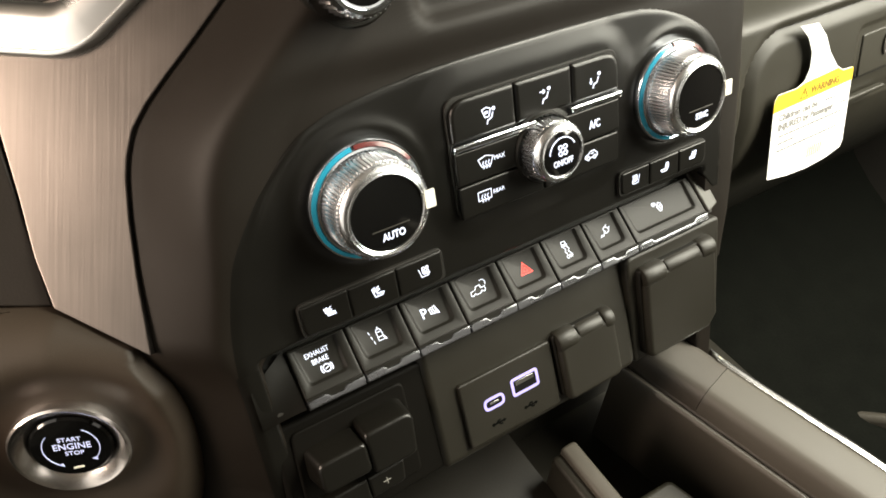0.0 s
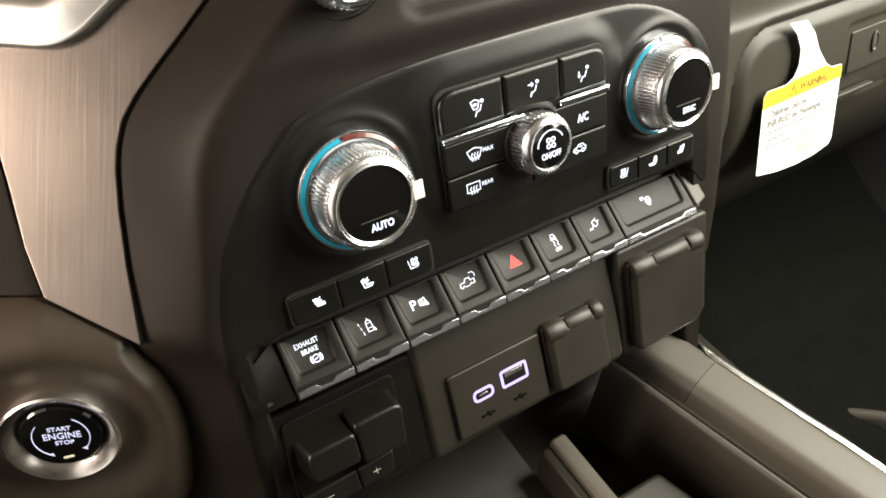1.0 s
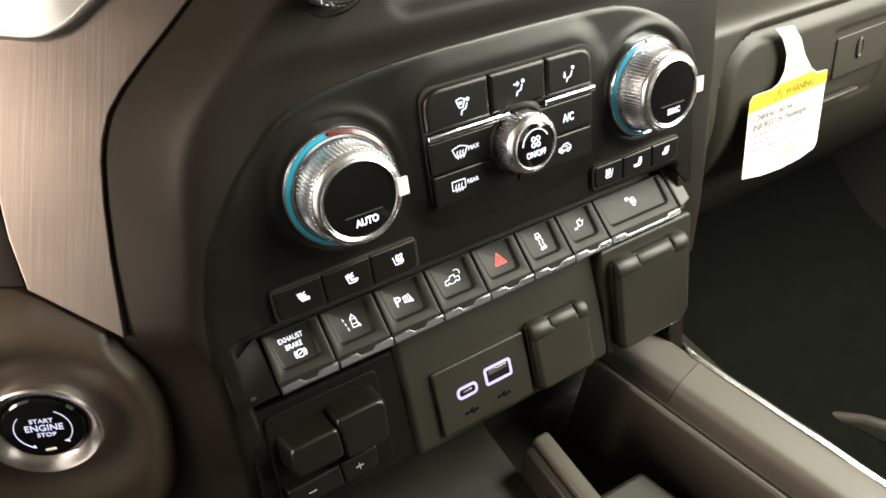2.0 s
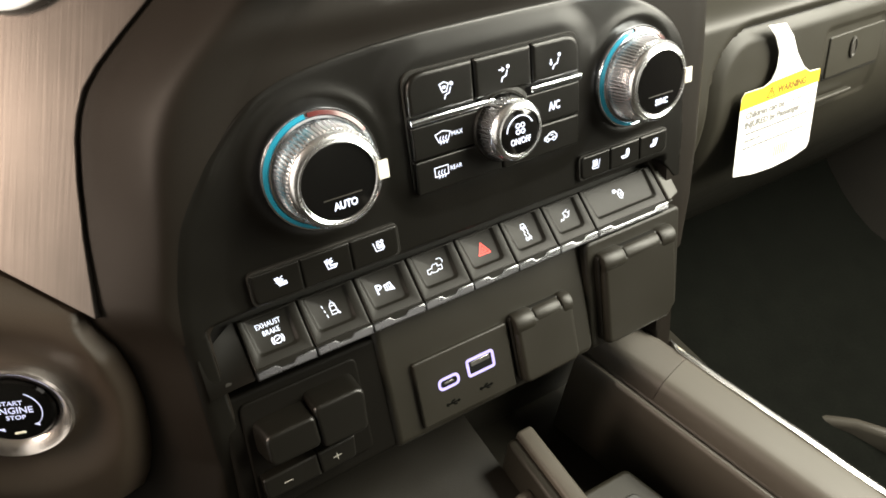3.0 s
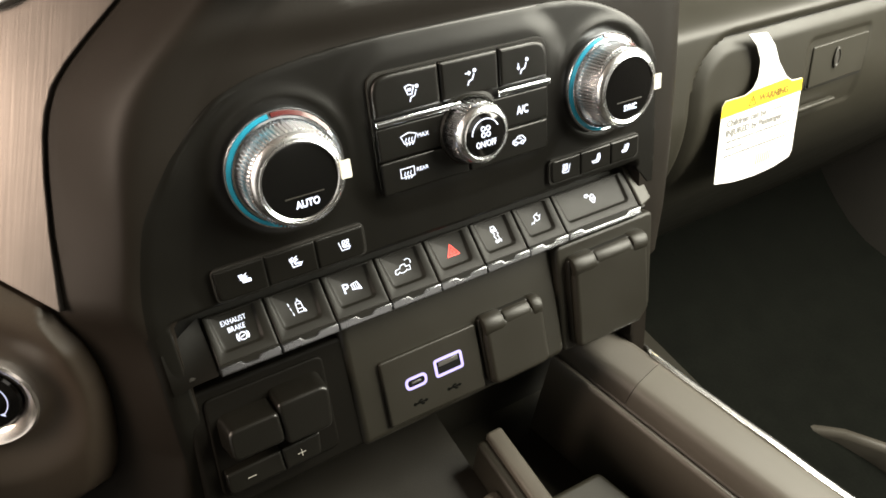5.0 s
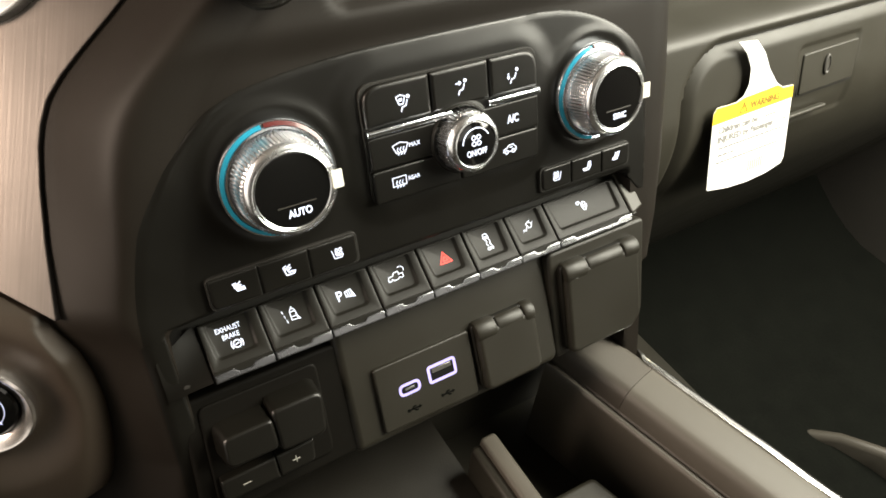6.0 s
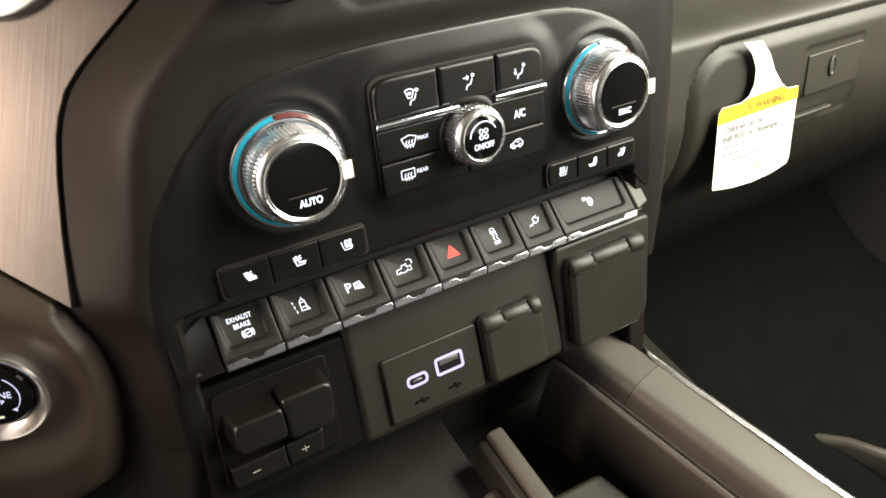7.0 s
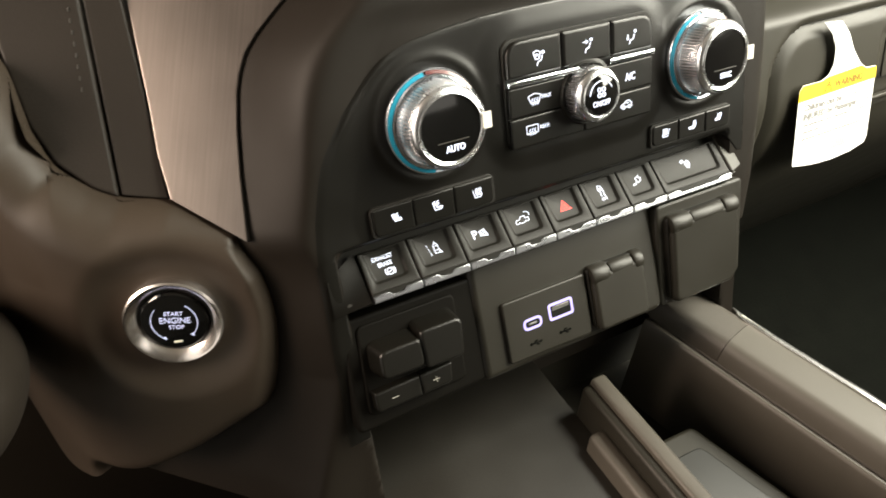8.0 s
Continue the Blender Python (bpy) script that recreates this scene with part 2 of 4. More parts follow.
def strokes(lines, width, depth=0.00012, bm=None, scale=1.0, at=(0, 0), z=0.0):
    """Raised ribbons along polylines; a line whose last point is its first is closed."""
    bm = bm or bmesh.new()
    for line in lines:
        pts = [Vector((at[0] + x * scale, at[1] + y * scale)) for x, y in line]
        closed = (pts[0] - pts[-1]).length < 1e-7
        if closed:
            pts = pts[:-1]
        n = len(pts)
        left, right = [], []
        for k in range(n):
            a = pts[k - 1] if (k or closed) else pts[k]
            b = pts[(k + 1) % n] if (k < n - 1 or closed) else pts[k]
            e, f = pts[k] - a, b - pts[k]
            e = e if e.length > 1e-9 else f
            f = f if f.length > 1e-9 else e
            e, f = e.normalized(), f.normalized()
            nrm = Vector((-e.y - f.y, e.x + f.x))
            nrm = nrm / max(0.5, nrm.length_squared) * width if nrm.length > 1e-6 else Vector((-e.y, e.x)) * width / 2
            left.append(pts[k] + nrm), right.append(pts[k] - nrm)
        top = [(bm.verts.new((*p, z + depth)), bm.verts.new((*q, z + depth))) for p, q in zip(left, right)]
        low = [(bm.verts.new((*p, z - depth)), bm.verts.new((*q, z - depth))) for p, q in zip(left, right)]
        for k in range(n if closed else n - 1):
            j = (k + 1) % n
            bm.faces.new((top[k][1], top[j][1], top[j][0], top[k][0]))
            bm.faces.new((top[k][0], top[j][0], low[j][0], low[k][0]))
            bm.faces.new((top[k][1], low[k][1], low[j][1], top[j][1]))
    return bm


def fills(shapes, depth=0.00012, bm=None, scale=1.0, at=(0, 0), z=0.0):
    bm = bm or bmesh.new()
    for shape in shapes:
        pts = [(at[0] + x * scale, at[1] + y * scale) for x, y in shape]
        slab(bm, pts, z - depth, z + depth, 0.00001, 1)
    return bm


def letters(body, size, at=(0, 0), depth=0.0001, z=0.0, bm=None, align="CENTER", squeeze=1.0, turn=0.0, bold=0.0):
    """Writing with the built-in font, as a mesh."""
    data = bpy.data.curves.new("writing", "FONT")
    data.body, data.size, data.extrude, data.align_x, data.align_y, data.offset = body, size, depth, align, "CENTER", bold
    data.resolution_u = 3
    tmp = bpy.data.objects.new("writing", data)
    scene.collection.objects.link(tmp)
    me = bpy.data.meshes.new_from_object(tmp.evaluated_get(bpy.context.evaluated_depsgraph_get()))
    bpy.data.objects.remove(tmp)
    bpy.data.curves.remove(data)
    me.transform(shift(at[0], at[1], z) @ Matrix.Rotation(radians(turn), 4, "Z") @ Matrix.Diagonal((squeeze, 1, 1, 1)))
    bm = bm or bmesh.new()
    bm.from_mesh(me)
    bpy.data.meshes.remove(me)
    return bm


def sheet(xs, ys, fn):
    """A grid over xs and ys whose points come from fn(x, y)."""
    bm = bmesh.new()
    rows = [[bm.verts.new(fn(x, y)) for x in xs] for y in ys]
    for a, b in zip(rows, rows[1:]):
        for k in range(len(xs) - 1):
            bm.faces.new((a[k], a[k + 1], b[k + 1], b[k]))
    return bm


def sweep(profile, stations, close=True):
    """A section of (side, up) pairs carried along stations of (origin, side, up)."""
    bm = bmesh.new()
    rows = []
    for o, s, u in stations:
        rows.append([bm.verts.new(Vector(o) + Vector(s) * a + Vector(u) * b) for a, b in profile])
    n = len(profile)
    for p, q in zip(rows, rows[1:]):
        for k in range(n if close else n - 1):
            bm.faces.new((p[k], p[(k + 1) % n], q[(k + 1) % n], q[k]))
    if close:
        bm.faces.new(rows[0])
        bm.faces.new(rows[-1][::-1])
    return bm


def block(x0, y0, z0, x1, y1, z1, bevel=0.002, seg=2):
    bm = bmesh.new()
    bmesh.ops.create_cube(bm, size=1)
    bmesh.ops.transform(bm, matrix=shift((x0 + x1) / 2, (y0 + y1) / 2, (z0 + z1) / 2) @ Matrix.Diagonal((x1 - x0, y1 - y0, z1 - z0, 1)), verts=bm.verts)
    if bevel:
        bmesh.ops.bevel(bm, geom=bm.edges, offset=bevel, segments=seg, affect="EDGES", profile=0.5)
    return bm


def step(x, a, b):
    t = max(0.0, min(1.0, (x - a) / (b - a)))
    return t * t * (3 - 2 * t)


def box_distance(x, y, cx, cy, hx, hy, r):
    qx, qy = abs(x - cx) - hx + r, abs(y - cy) - hy + r
    return math.hypot(max(qx, 0), max(qy, 0)) + min(max(qx, qy), 0) - r


def poly_distance(x, y, poly):
    """How far inside (plus) or outside (minus) a closed polygon a point lies."""
    best, inside, n = 1e9, False, len(poly)
    for k in range(n):
        (ax, ay), (bx, by) = poly[k - 1], poly[k]
        ex, ey = bx - ax, by - ay
        t = max(0.0, min(1.0, ((x - ax) * ex + (y - ay) * ey) / (ex * ex + ey * ey)))
        best = min(best, math.hypot(x - ax - ex * t, y - ay - ey * t))
        if (ay > y) != (by > y) and x < ax + (y - ay) / (by - ay) * ex:
            inside = not inside
    return best if inside else -best


def spread(a, b, n):
    return [a + (b - a) * k / (n - 1) for k in range(n)]


def between(x, table):
    """Straight interpolation in rows of (x, value, value ...)."""
    if x <= table[0][0]:
        return table[0][1:]
    for p, q in zip(table, table[1:]):
        if x <= q[0]:
            f = (x - p[0]) / (q[0] - p[0])
            return tuple(a + (b - a) * f for a, b in zip(p[1:], q[1:]))
    return table[-1][1:]


# ---- the cab that closes the place ----
def wall_with_opening(name, label, fn, a0, a1, b0, b1, h0, h1, g0, g1, mat):
    """A wall panel with a window; fn(a, b, depth) gives its points."""
    bm = bmesh.new()
    outer, hole = [(a0, b0), (a1, b0), (a1, b1), (a0, b1)], [(h0, g0), (h1, g0), (h1, g1), (h0, g1)]
    of, hf, ob, hb = [[bm.verts.new(fn(*p, d)) for p in ring] for ring, d in ((outer, 0.0), (hole, 0.0), (outer, 0.04), (hole, 0.04))]
    for k in range(4):
        j = (k + 1) % 4
        bm.faces.new((of[k], of[j], hf[j], hf[k]))
        bm.faces.new((ob[k], hb[k], hb[j], ob[j]))
        bm.faces.new((hf[k], hf[j], hb[j], hb[k]))
        bm.faces.new((of[k], ob[k], ob[j], of[j]))
    return solid(name, bm, mat, Matrix(), label, name.split("_")[0], "structure")


# Unseen wall, its opening sized to let the side lamp in.
wall_with_opening("wall_driver_side", "dark unseen cab side with an opening added for the side lamp", lambda a, b, d: (-0.80 - d, a, b), -1.5, 0.9, 0.1, 1.72, -0.70, 0.66, 0.55, 1.64, wall_lining)
wall_with_opening("wall_passenger_side", "dark passenger door with its window", lambda a, b, d: (1.08 + d, a, b), -1.5, 0.9, 0.1, 1.72, -0.95, 0.30, 1.00, 1.60, wall_lining)
wall_with_opening("wall_front", "cab front with the windscreen opening", lambda a, b, d: (a, 0.90 + d, b), -0.84, 1.12, 0.1, 1.72, -0.7, 1.0, 1.15, 1.6, soft_black)
wall_with_opening("wall_rear", "cab rear with its window", lambda a, b, d: (a, -1.5 - d, b), -0.84, 1.12, 0.1, 1.72, 0.20, 0.90, 1.05, 1.55, soft_black)
# The hole in this unseen ceiling only lets the overhead fill shine in.
wall_with_opening("ceiling", "grey headliner with an opening added for the overhead fill lamp", lambda a, b, d: (a, b, 1.72 + d), -0.84, 1.12, -1.54, 0.94, 0.62, 1.07, -0.64, 0.04, lining)
solid("floor", sheet(spread(-0.84, 1.12, 60), spread(-1.54, 0.94, 70), lambda x, y: (x, y, 0.25 + 0.30 * step(y, 0.12, 0.62) + 0.004 * noise.noise((x * 9, y * 9, 0)))), carpet, Matrix(),
      "dark cab carpet rising to the toe board", "carpet", "structure")

# ---- centre stack shell ----
FASCIA = [(-0.0236, -0.20), (0.2550, -0.20), (0.2550, 0.072), (0.2483, 0.0900), (0.2330, 0.1040), (0.2085, 0.1146), (0.1850, 0.1180), (0.0933, 0.1177), (0.0640, 0.1156),
          (0.0389, 0.1120), (0.0275, 0.1078), (0.0182, 0.1014), (0.0078, 0.0908), (-0.0020, 0.0785), (-0.0088, 0.0690), (-0.0140, 0.0560), (-0.0190, 0.0376), (-0.0214, 0.0154), (-0.0236, -0.020)]
for turn in range(2):
    FASCIA = [q for k in range(len(FASCIA)) for q in ((FASCIA[k - 1][0] * 0.25 + FASCIA[k][0] * 0.75, FASCIA[k - 1][1] * 0.25 + FASCIA[k][1] * 0.75),
                                                      (FASCIA[k][0] * 0.75 + FASCIA[(k + 1) % len(FASCIA)][0] * 0.25, FASCIA[k][1] * 0.75 + FASCIA[(k + 1) % len(FASCIA)][1] * 0.25))]
ARCH = [(-0.0060, 0.0700), (0.0089, 0.0896), (0.0189, 0.1000), (0.0275, 0.1065), (0.0389, 0.1108)]
TRIM_EDGE = [(0.0, 0.0), (-0.0060, 0.0300), (-0.0094, 0.0520), (-0.0108, 0.0670), (-0.0106, 0.0757), (-0.0088, 0.0857), (-0.0040, 0.0953), (0.0034, 0.1064), (0.0123, 0.1187), (0.0210, 0.1315), (0.0525, 0.1790)]
SEAM = [(-0.12, -0.072, -0.042), (-0.0626, -0.0500, -0.0300), (-0.0399, -0.0432, -0.0245), (-0.0201, -0.0400, -0.0215), (-0.0002, -0.0392, -0.0195), (0.0168, -0.0410, -0.0186), (0.0354, -0.0468, -0.0180)]
for a, b in TRIM_EDGE[1:]:
    q = PAN.inverted() @ TRIM @ Vector((a + 0.0022, b, -0.001))
    SEAM.append((q.y, q.x, q.z))
SEAM.sort()


FLANK = [(-0.080, -0.080), (-0.056, -0.010), (-0.050, 0.008), (-0.042, 0.0125), (-0.013, 0.0200), (0.023, 0.0235), (0.067, 0.0245), (0.098, 0.0235), (0.20, 0.022)]


def stack_front(u, v):
    w = -0.0025
    w -= 0.0006 * math.exp(-((v - 0.1187) / 0.0045) ** 2) * step(u, 0.03, 0.07) * step(-u, -0.262, -0.235)
    w += 0.0009 * math.exp(-((v - 0.130) / 0.006) ** 2)
    w -= 0.05 * max(0, v - 0.13) * 0.5
    w -= 0.006 * step(-box_distance(u, v, 0.131, 0.158, 0.049, 0.025, 0.009), -0.002, 0.006)
    return w


def pocket(u, v):
    return 0.050 * step(-box_distance(u, v, 0.1160, -0.08, 0.1280, 0.1045, 0.006), 0.0, 0.006)


def stack_point(s, v):
    soft = 0.005 + 0.007 * step(0.035 - v, 0.0, 0.02)
    near = [between(v + soft * k / 4, SEAM) for k in range(-4, 5)]
    ul, wl = sum(p[0] for p in near) / 9, sum(p[1] for p in near) / 9
    if s < 0.03:
        f = 1 - s / 0.03
        return (ul - 0.06 * f, v, wl - 0.06 * f * 1.3)
    if s < 0.22:
        f = (s - 0.03) / 0.19
        cx, cw, k = ul + 0.0205 - 0.0025 * step(v, 0.055, 0.115) - step(0.03 - v, 0.0, 0.05) * max(0, ul + 0.0225 + 0.0215), 0.0010, 6.4 - 2.8 * step(v, 0.055, 0.115)
        ex = ul + 0.046
        ew = stack_front(ex, v)
        den = (1 - f) ** 2 + 2 * k * f * (1 - f) + f * f
        x = (ul * (1 - f) ** 2 + 2 * k * cx * f * (1 - f) + ex * f * f) / den
        return (x, v, (wl * (1 - f) ** 2 + 2 * k * cw * f * (1 - f) + ew * f * f) / den - pocket(x, v))
    if s < 0.9:
        u = ul + 0.046 + (0.256 - ul - 0.046) * (s - 0.22) / 0.68
        return (u, v, stack_front(u, v) - pocket(u, v))
    f = (s - 0.9) / 0.1
    back = 0.06 * step(-v, 0.040, 0.052)
    wide = between(v, FLANK)[0]
    if f < 0.7:
        a = f / 0.7 * math.pi / 2
        return (0.256 + wide * math.sin(a), v, stack_front(0.256, v) - pocket(0.256, v) - back - 0.016 * (1 - math.cos(a)))
    return (0.256 + wide + 0.002 * (f - 0.7) / 0.3, v, stack_front(0.256, v) - pocket(0.256, v) - back - 0.016 - 0.08 * (f - 0.7) / 0.3)


solid("center_stack", sheet(spread(0, 1, 230), spread(-0.13, 0.21, 170), stack_point), stack_brown, PAN,
      "dark soft-touch plastic centre stack of the dashboard", "dashboard", "structure", 60)

# ---- climate panel ----
climate = thing("climate_panel", PAN, "black climate control panel with chrome dials and lit legends", "control panel")


def shell_height(u, v):
    """How far out the stack's shell lies at a place of its driver-side third."""
    a, b = 0.03, 0.22
    for k in range(22):
        m = (a + b) / 2
        if stack_point(m, v)[0] < u:
            a = m
        else:
            b = m
    p = stack_point(a, v)
    return p[2] + pocket(p[0], v)


def fascia_point(u, v):
    d = poly_distance(u, v, FASCIA)
    w = -0.0018 - 0.0005 * step(0.0022 - d, 0, 0.0030) - 0.12 * step(-d, 0.0, 0.009)
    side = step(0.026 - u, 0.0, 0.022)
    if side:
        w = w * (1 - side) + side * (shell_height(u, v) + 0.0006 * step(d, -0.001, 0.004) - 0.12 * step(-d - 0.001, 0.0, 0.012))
    line = min((Vector((u, v)) - (Vector(p) + (Vector(q) - Vector(p)) * max(0, min(1, (Vector((u, v)) - Vector(p)).dot(Vector(q) - Vector(p)) / (Vector(q) - Vector(p)).length_squared)))).length for p, q in zip(ARCH, ARCH[1:]))
    w += 0.0007 * math.exp(-(line / 0.0016) ** 2) * step(u, -0.006, 0.006) * step(0.036 - u, 0, 0.012)
    for cx, cy, r, h, wd in ((0.0465, 0.0755, 0.0285, 0.0008, 0.0030), (0.2150, 0.0750, 0.0285, 0.0007, 0.0030)):
        w += h * math.exp(-((math.hypot(u - cx, v - cy) - r) / wd) ** 2)
    c = box_distance(u, v, 0.1315, 0.0775, 0.0455, 0.0262, 0.012)
    lift = step(0.0150 - c, 0.0, 0.0115) * step(u, 0.05, 0.075)
    w = w * (1 - lift) - 0.0004 * lift
    return (u, v, w - 0.006 * step(0.0255 - v, 0, 0.0035) * step(u, -0.0130, -0.0100) * step(0.2425 - u, 0, 0.003))


LEFT_EDGE = sorted((q[1], q[0]) for q in FASCIA if q[0] < 0.05 and q[1] > -0.12)


def fascia_grid(f, v):
    u0 = sum(between(v + 0.0012 * k, LEFT_EDGE)[0] for k in range(-3, 4)) / 7 - 0.0012
    return fascia_point(u0 + (0.259 - u0) * f, v)


part("faceplate", sheet([k / 239 for k in range(240)], spread(0.0215, 0.1230, 112), fascia_grid), satin_black, climate, "satin black faceplate", angle=60)


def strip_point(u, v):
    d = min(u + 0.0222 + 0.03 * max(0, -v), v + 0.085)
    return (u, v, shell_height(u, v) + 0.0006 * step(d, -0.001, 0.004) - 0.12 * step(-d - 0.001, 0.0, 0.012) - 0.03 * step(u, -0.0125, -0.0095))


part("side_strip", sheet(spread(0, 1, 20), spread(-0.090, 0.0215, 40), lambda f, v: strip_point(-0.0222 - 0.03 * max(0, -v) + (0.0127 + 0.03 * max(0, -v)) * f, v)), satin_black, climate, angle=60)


def temperature_dial(cu, cv, word, size):
    m = shift(cu, cv, -0.0004) @ Matrix.Diagonal((1, 1, 0.88, 1))
    dial = part("temperature_dial", lathe([(0.0196, 0.0012), (0.0205, 0.0020, 0.0007), (0.0205, 0.0030, 0.0011), (0.0195, 0.0150, 0.0011), (0.0185, 0.0158), (0.0170, 0.0160)], 288), grip_metal, climate,
                "knurled chrome temperature dial", m, 25)
    part("bezel", lathe([(0.0250, -0.002), (0.0250, 0.0012), (0.0246, 0.0021), (0.0239, 0.0021), (0.0238, 0.0013), (0.0224, 0.0019), (0.0219, 0.0030), (0.0210, 0.0032), (0.0207, 0.0018), (0.0200, 0.0012)], 96), chrome, dial)
    part("bead_ring", lathe([(0.0180, 0.0152), (0.0192, 0.0154, 0.0012), (0.0197, 0.0160, 0.0013), (0.0197, 0.0170, 0.0013), (0.0192, 0.0177, 0.0006), (0.0180, 0.0178)], 288), satin_chrome, dial, "beaded chrome ring", angle=25)
    part("cold_band", band(0.0223, 0.0239, 98, 262, 0.0031, 0.0024), cold_blue, dial, "blue band")
    part("hot_band", band(0.0223, 0.0239, 95, 30, 0.0031, 0.0024), hot_red, dial, "red band")
    part("rim", lathe([(0.0180, 0.0170), (0.0189, 0.0176), (0.0188, 0.0184), (0.0182, 0.0194), (0.0174, 0.0202), (0.0166, 0.0205), (0.0162, 0.0203), (0.0159, 0.0206), (0.0155, 0.0207), (0.0152, 0.0204), (0.0151, 0.0194)], 144), satin_chrome, dial)
    part("display_face", lathe([(0.0153, 0.0170), (0.0153, 0.0198), (0.0146, 0.0199), (0.0001, 0.0200)], 64), gloss_black, dial, "black glass display")
    # Grey line painted for the highlight along the glass's step.
    part("step_highlight", strokes([[(-0.0075, -0.0058), (0.0085, -0.0058)]], 0.0005, 0.00015, z=0.0200), cap_grey, dial)
    part("legend", letters(word, size, (0.0012, -0.0093), z=0.0201, squeeze=0.82, bold=0.00010), white_glow, dial)
    part("film_tab", plate(rrect(0.0160, -0.0038, 0.0206, 0.0038, 0.0005, 2), 0.0206, 0.0210, 0.0001, 1), cream, dial, "cream pull tab of the protective film")
    return dial


temperature_dial(0.0468, 0.0748, "AUTO", 0.0043)
temperature_dial(0.2146, 0.0742, "SYNC", 0.0040)


def climate_key(outline, high=0.0030, name="mode_key", bevel=0.0016):
    return part(name, plate(outline, 0.0, high, bevel, 3), satin_black, climate)


TOP, MID, LOWER = 0.1033, 0.0857, 0.0815
keys = {
    "defrost": climate_key(rounded([(0.0868, MID), (0.1188, MID), (0.1188, TOP), (0.0868, TOP)], [0.001, 0.001, 0.001, 0.011])),
    "vent": climate_key(rounded([(0.1194, MID), (0.1494, MID), (0.1494, TOP), (0.1194, TOP)], 0.0009)),
    "floor": climate_key(rounded([(0.1500, MID), (0.1768, MID), (0.1768, TOP), (0.1500, TOP)], [0.001, 0.001, 0.009, 0.001])),
    "max": climate_key(rrect(0.0866, 0.0668, 0.1306, LOWER, 0.0008), name="defog_key", bevel=0.0008),
    "rear": climate_key(rrect(0.0866, 0.0512, 0.1306, 0.0662, 0.0010), name="defog_key", bevel=0.0008),
    "ac": climate_key(rrect(0.1314, 0.0664, 0.1766, LOWER, 0.0008), name="air_key", bevel=0.0008),
    "recirc": climate_key(rrect(0.1314, 0.0510, 0.1760, 0.0656, 0.0010), name="air_key", bevel=0.0008),
}
part("key_bed", plate(rrect(0.0858, 0.0502, 0.1776, 0.1043, 0.006), -0.002, 0.0008, 0.0003, 1), dark_gap, climate)
MM, Z3 = 0.001, 0.00305


def icon(key, lines, cx, cy, shapes=(), width=0.00040, z=Z3, mat=None, bm=None):
    bm = strokes(lines, width * 0.68, bm=bm, scale=MM * 1.12, at=(cx, cy), z=z)
    fills(shapes, bm=bm, scale=MM * 1.12, at=(cx, cy), z=z)
    return part("legend", bm, mat or white_glow, key)


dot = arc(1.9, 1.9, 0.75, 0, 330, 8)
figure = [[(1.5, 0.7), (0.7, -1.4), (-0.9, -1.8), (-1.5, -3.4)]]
shield = [(-3.2, 2.4), (-2.1, -0.6), (-0.4, -0.6), (0.6, 2.2), (-1.3, 3.0), (-3.2, 2.4)]
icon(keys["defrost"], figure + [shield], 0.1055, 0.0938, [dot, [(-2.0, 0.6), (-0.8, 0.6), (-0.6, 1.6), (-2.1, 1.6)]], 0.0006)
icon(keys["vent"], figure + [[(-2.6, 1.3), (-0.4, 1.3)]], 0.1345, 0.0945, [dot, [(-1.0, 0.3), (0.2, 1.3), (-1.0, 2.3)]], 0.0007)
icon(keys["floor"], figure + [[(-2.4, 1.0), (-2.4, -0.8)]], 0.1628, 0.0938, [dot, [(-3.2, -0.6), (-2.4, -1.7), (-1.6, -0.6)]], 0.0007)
wave = lambda x: [(x, -2.6), (x + 0.5, -1.6), (x - 0.3, -0.6), (x + 0.3, 0.6)]
icon(keys["max"], [[(-3.4, 1.6), (-2.0, -1.6), (2.0, -1.6), (3.4, 1.6), (0, 2.6), (-3.4, 1.6)], wave(-1.3), wave(0), wave(1.3)], 0.1012, 0.0742, (), 0.00048,
     bm=letters("MAX", 0.0028, (0.1082, 0.0746), z=Z3, squeeze=0.95))
icon(keys["rear"], [[(-3.0, -1.6), (3.0, -1.6), (3.0, 2.0), (-3.0, 2.0), (-3.0, -1.6)], wave(-1.3), wave(0), wave(1.3)], 0.0988, 0.0594, (), 0.00048,
     bm=letters("REAR", 0.0027, (0.1062, 0.0596), z=Z3, squeeze=0.95))
part("legend", letters("A/C", 0.0054, (0.1616, 0.0732), z=Z3, squeeze=0.72, bold=0.0001), white_glow, keys["ac"])
icon(keys["recirc"], [[(-2.4, -0.9), (-3.2, -0.7), (-3.0, 0.4), (-1.6, 0.8), (-0.4, 1.9), (1.8, 2.0), (2.7, 0.9), (3.3, 0.6), (3.2, -0.8), (2.6, -0.9)], arc(-1.6, -0.9, 0.8, 0, 360, 8), arc(1.8, -0.9, 0.8, 0, 360, 8), [(-0.8, -0.9), (1.0, -0.9)], [(-0.2, 0.9), (1.4, 0.9)]], 0.1588, 0.0587, (), 0.0006)
for a, b in ((0.0864, 0.1282), (0.1482, 0.1776)):
    part("chrome_bar", plate(rrect(a, 0.0822, b, 0.0850, 0.0004, 2), 0.0, 0.0042, 0.0008, 3), chrome, climate, "bright chrome bar")
fan = part("fan_knob", lathe([(0.0150, 0.0005, 0.0010), (0.0156, 0.0016, 0.0011), (0.0152, 0.0098, 0.0011), (0.0139, 0.0106), (0.0139, 0.0108)], 176), grip_metal, climate, "ribbed chrome fan knob", shift(0.1325, 0.0710, 0) @ Matrix.Diagonal((0.91, 0.91, 1.13, 1)), 30)
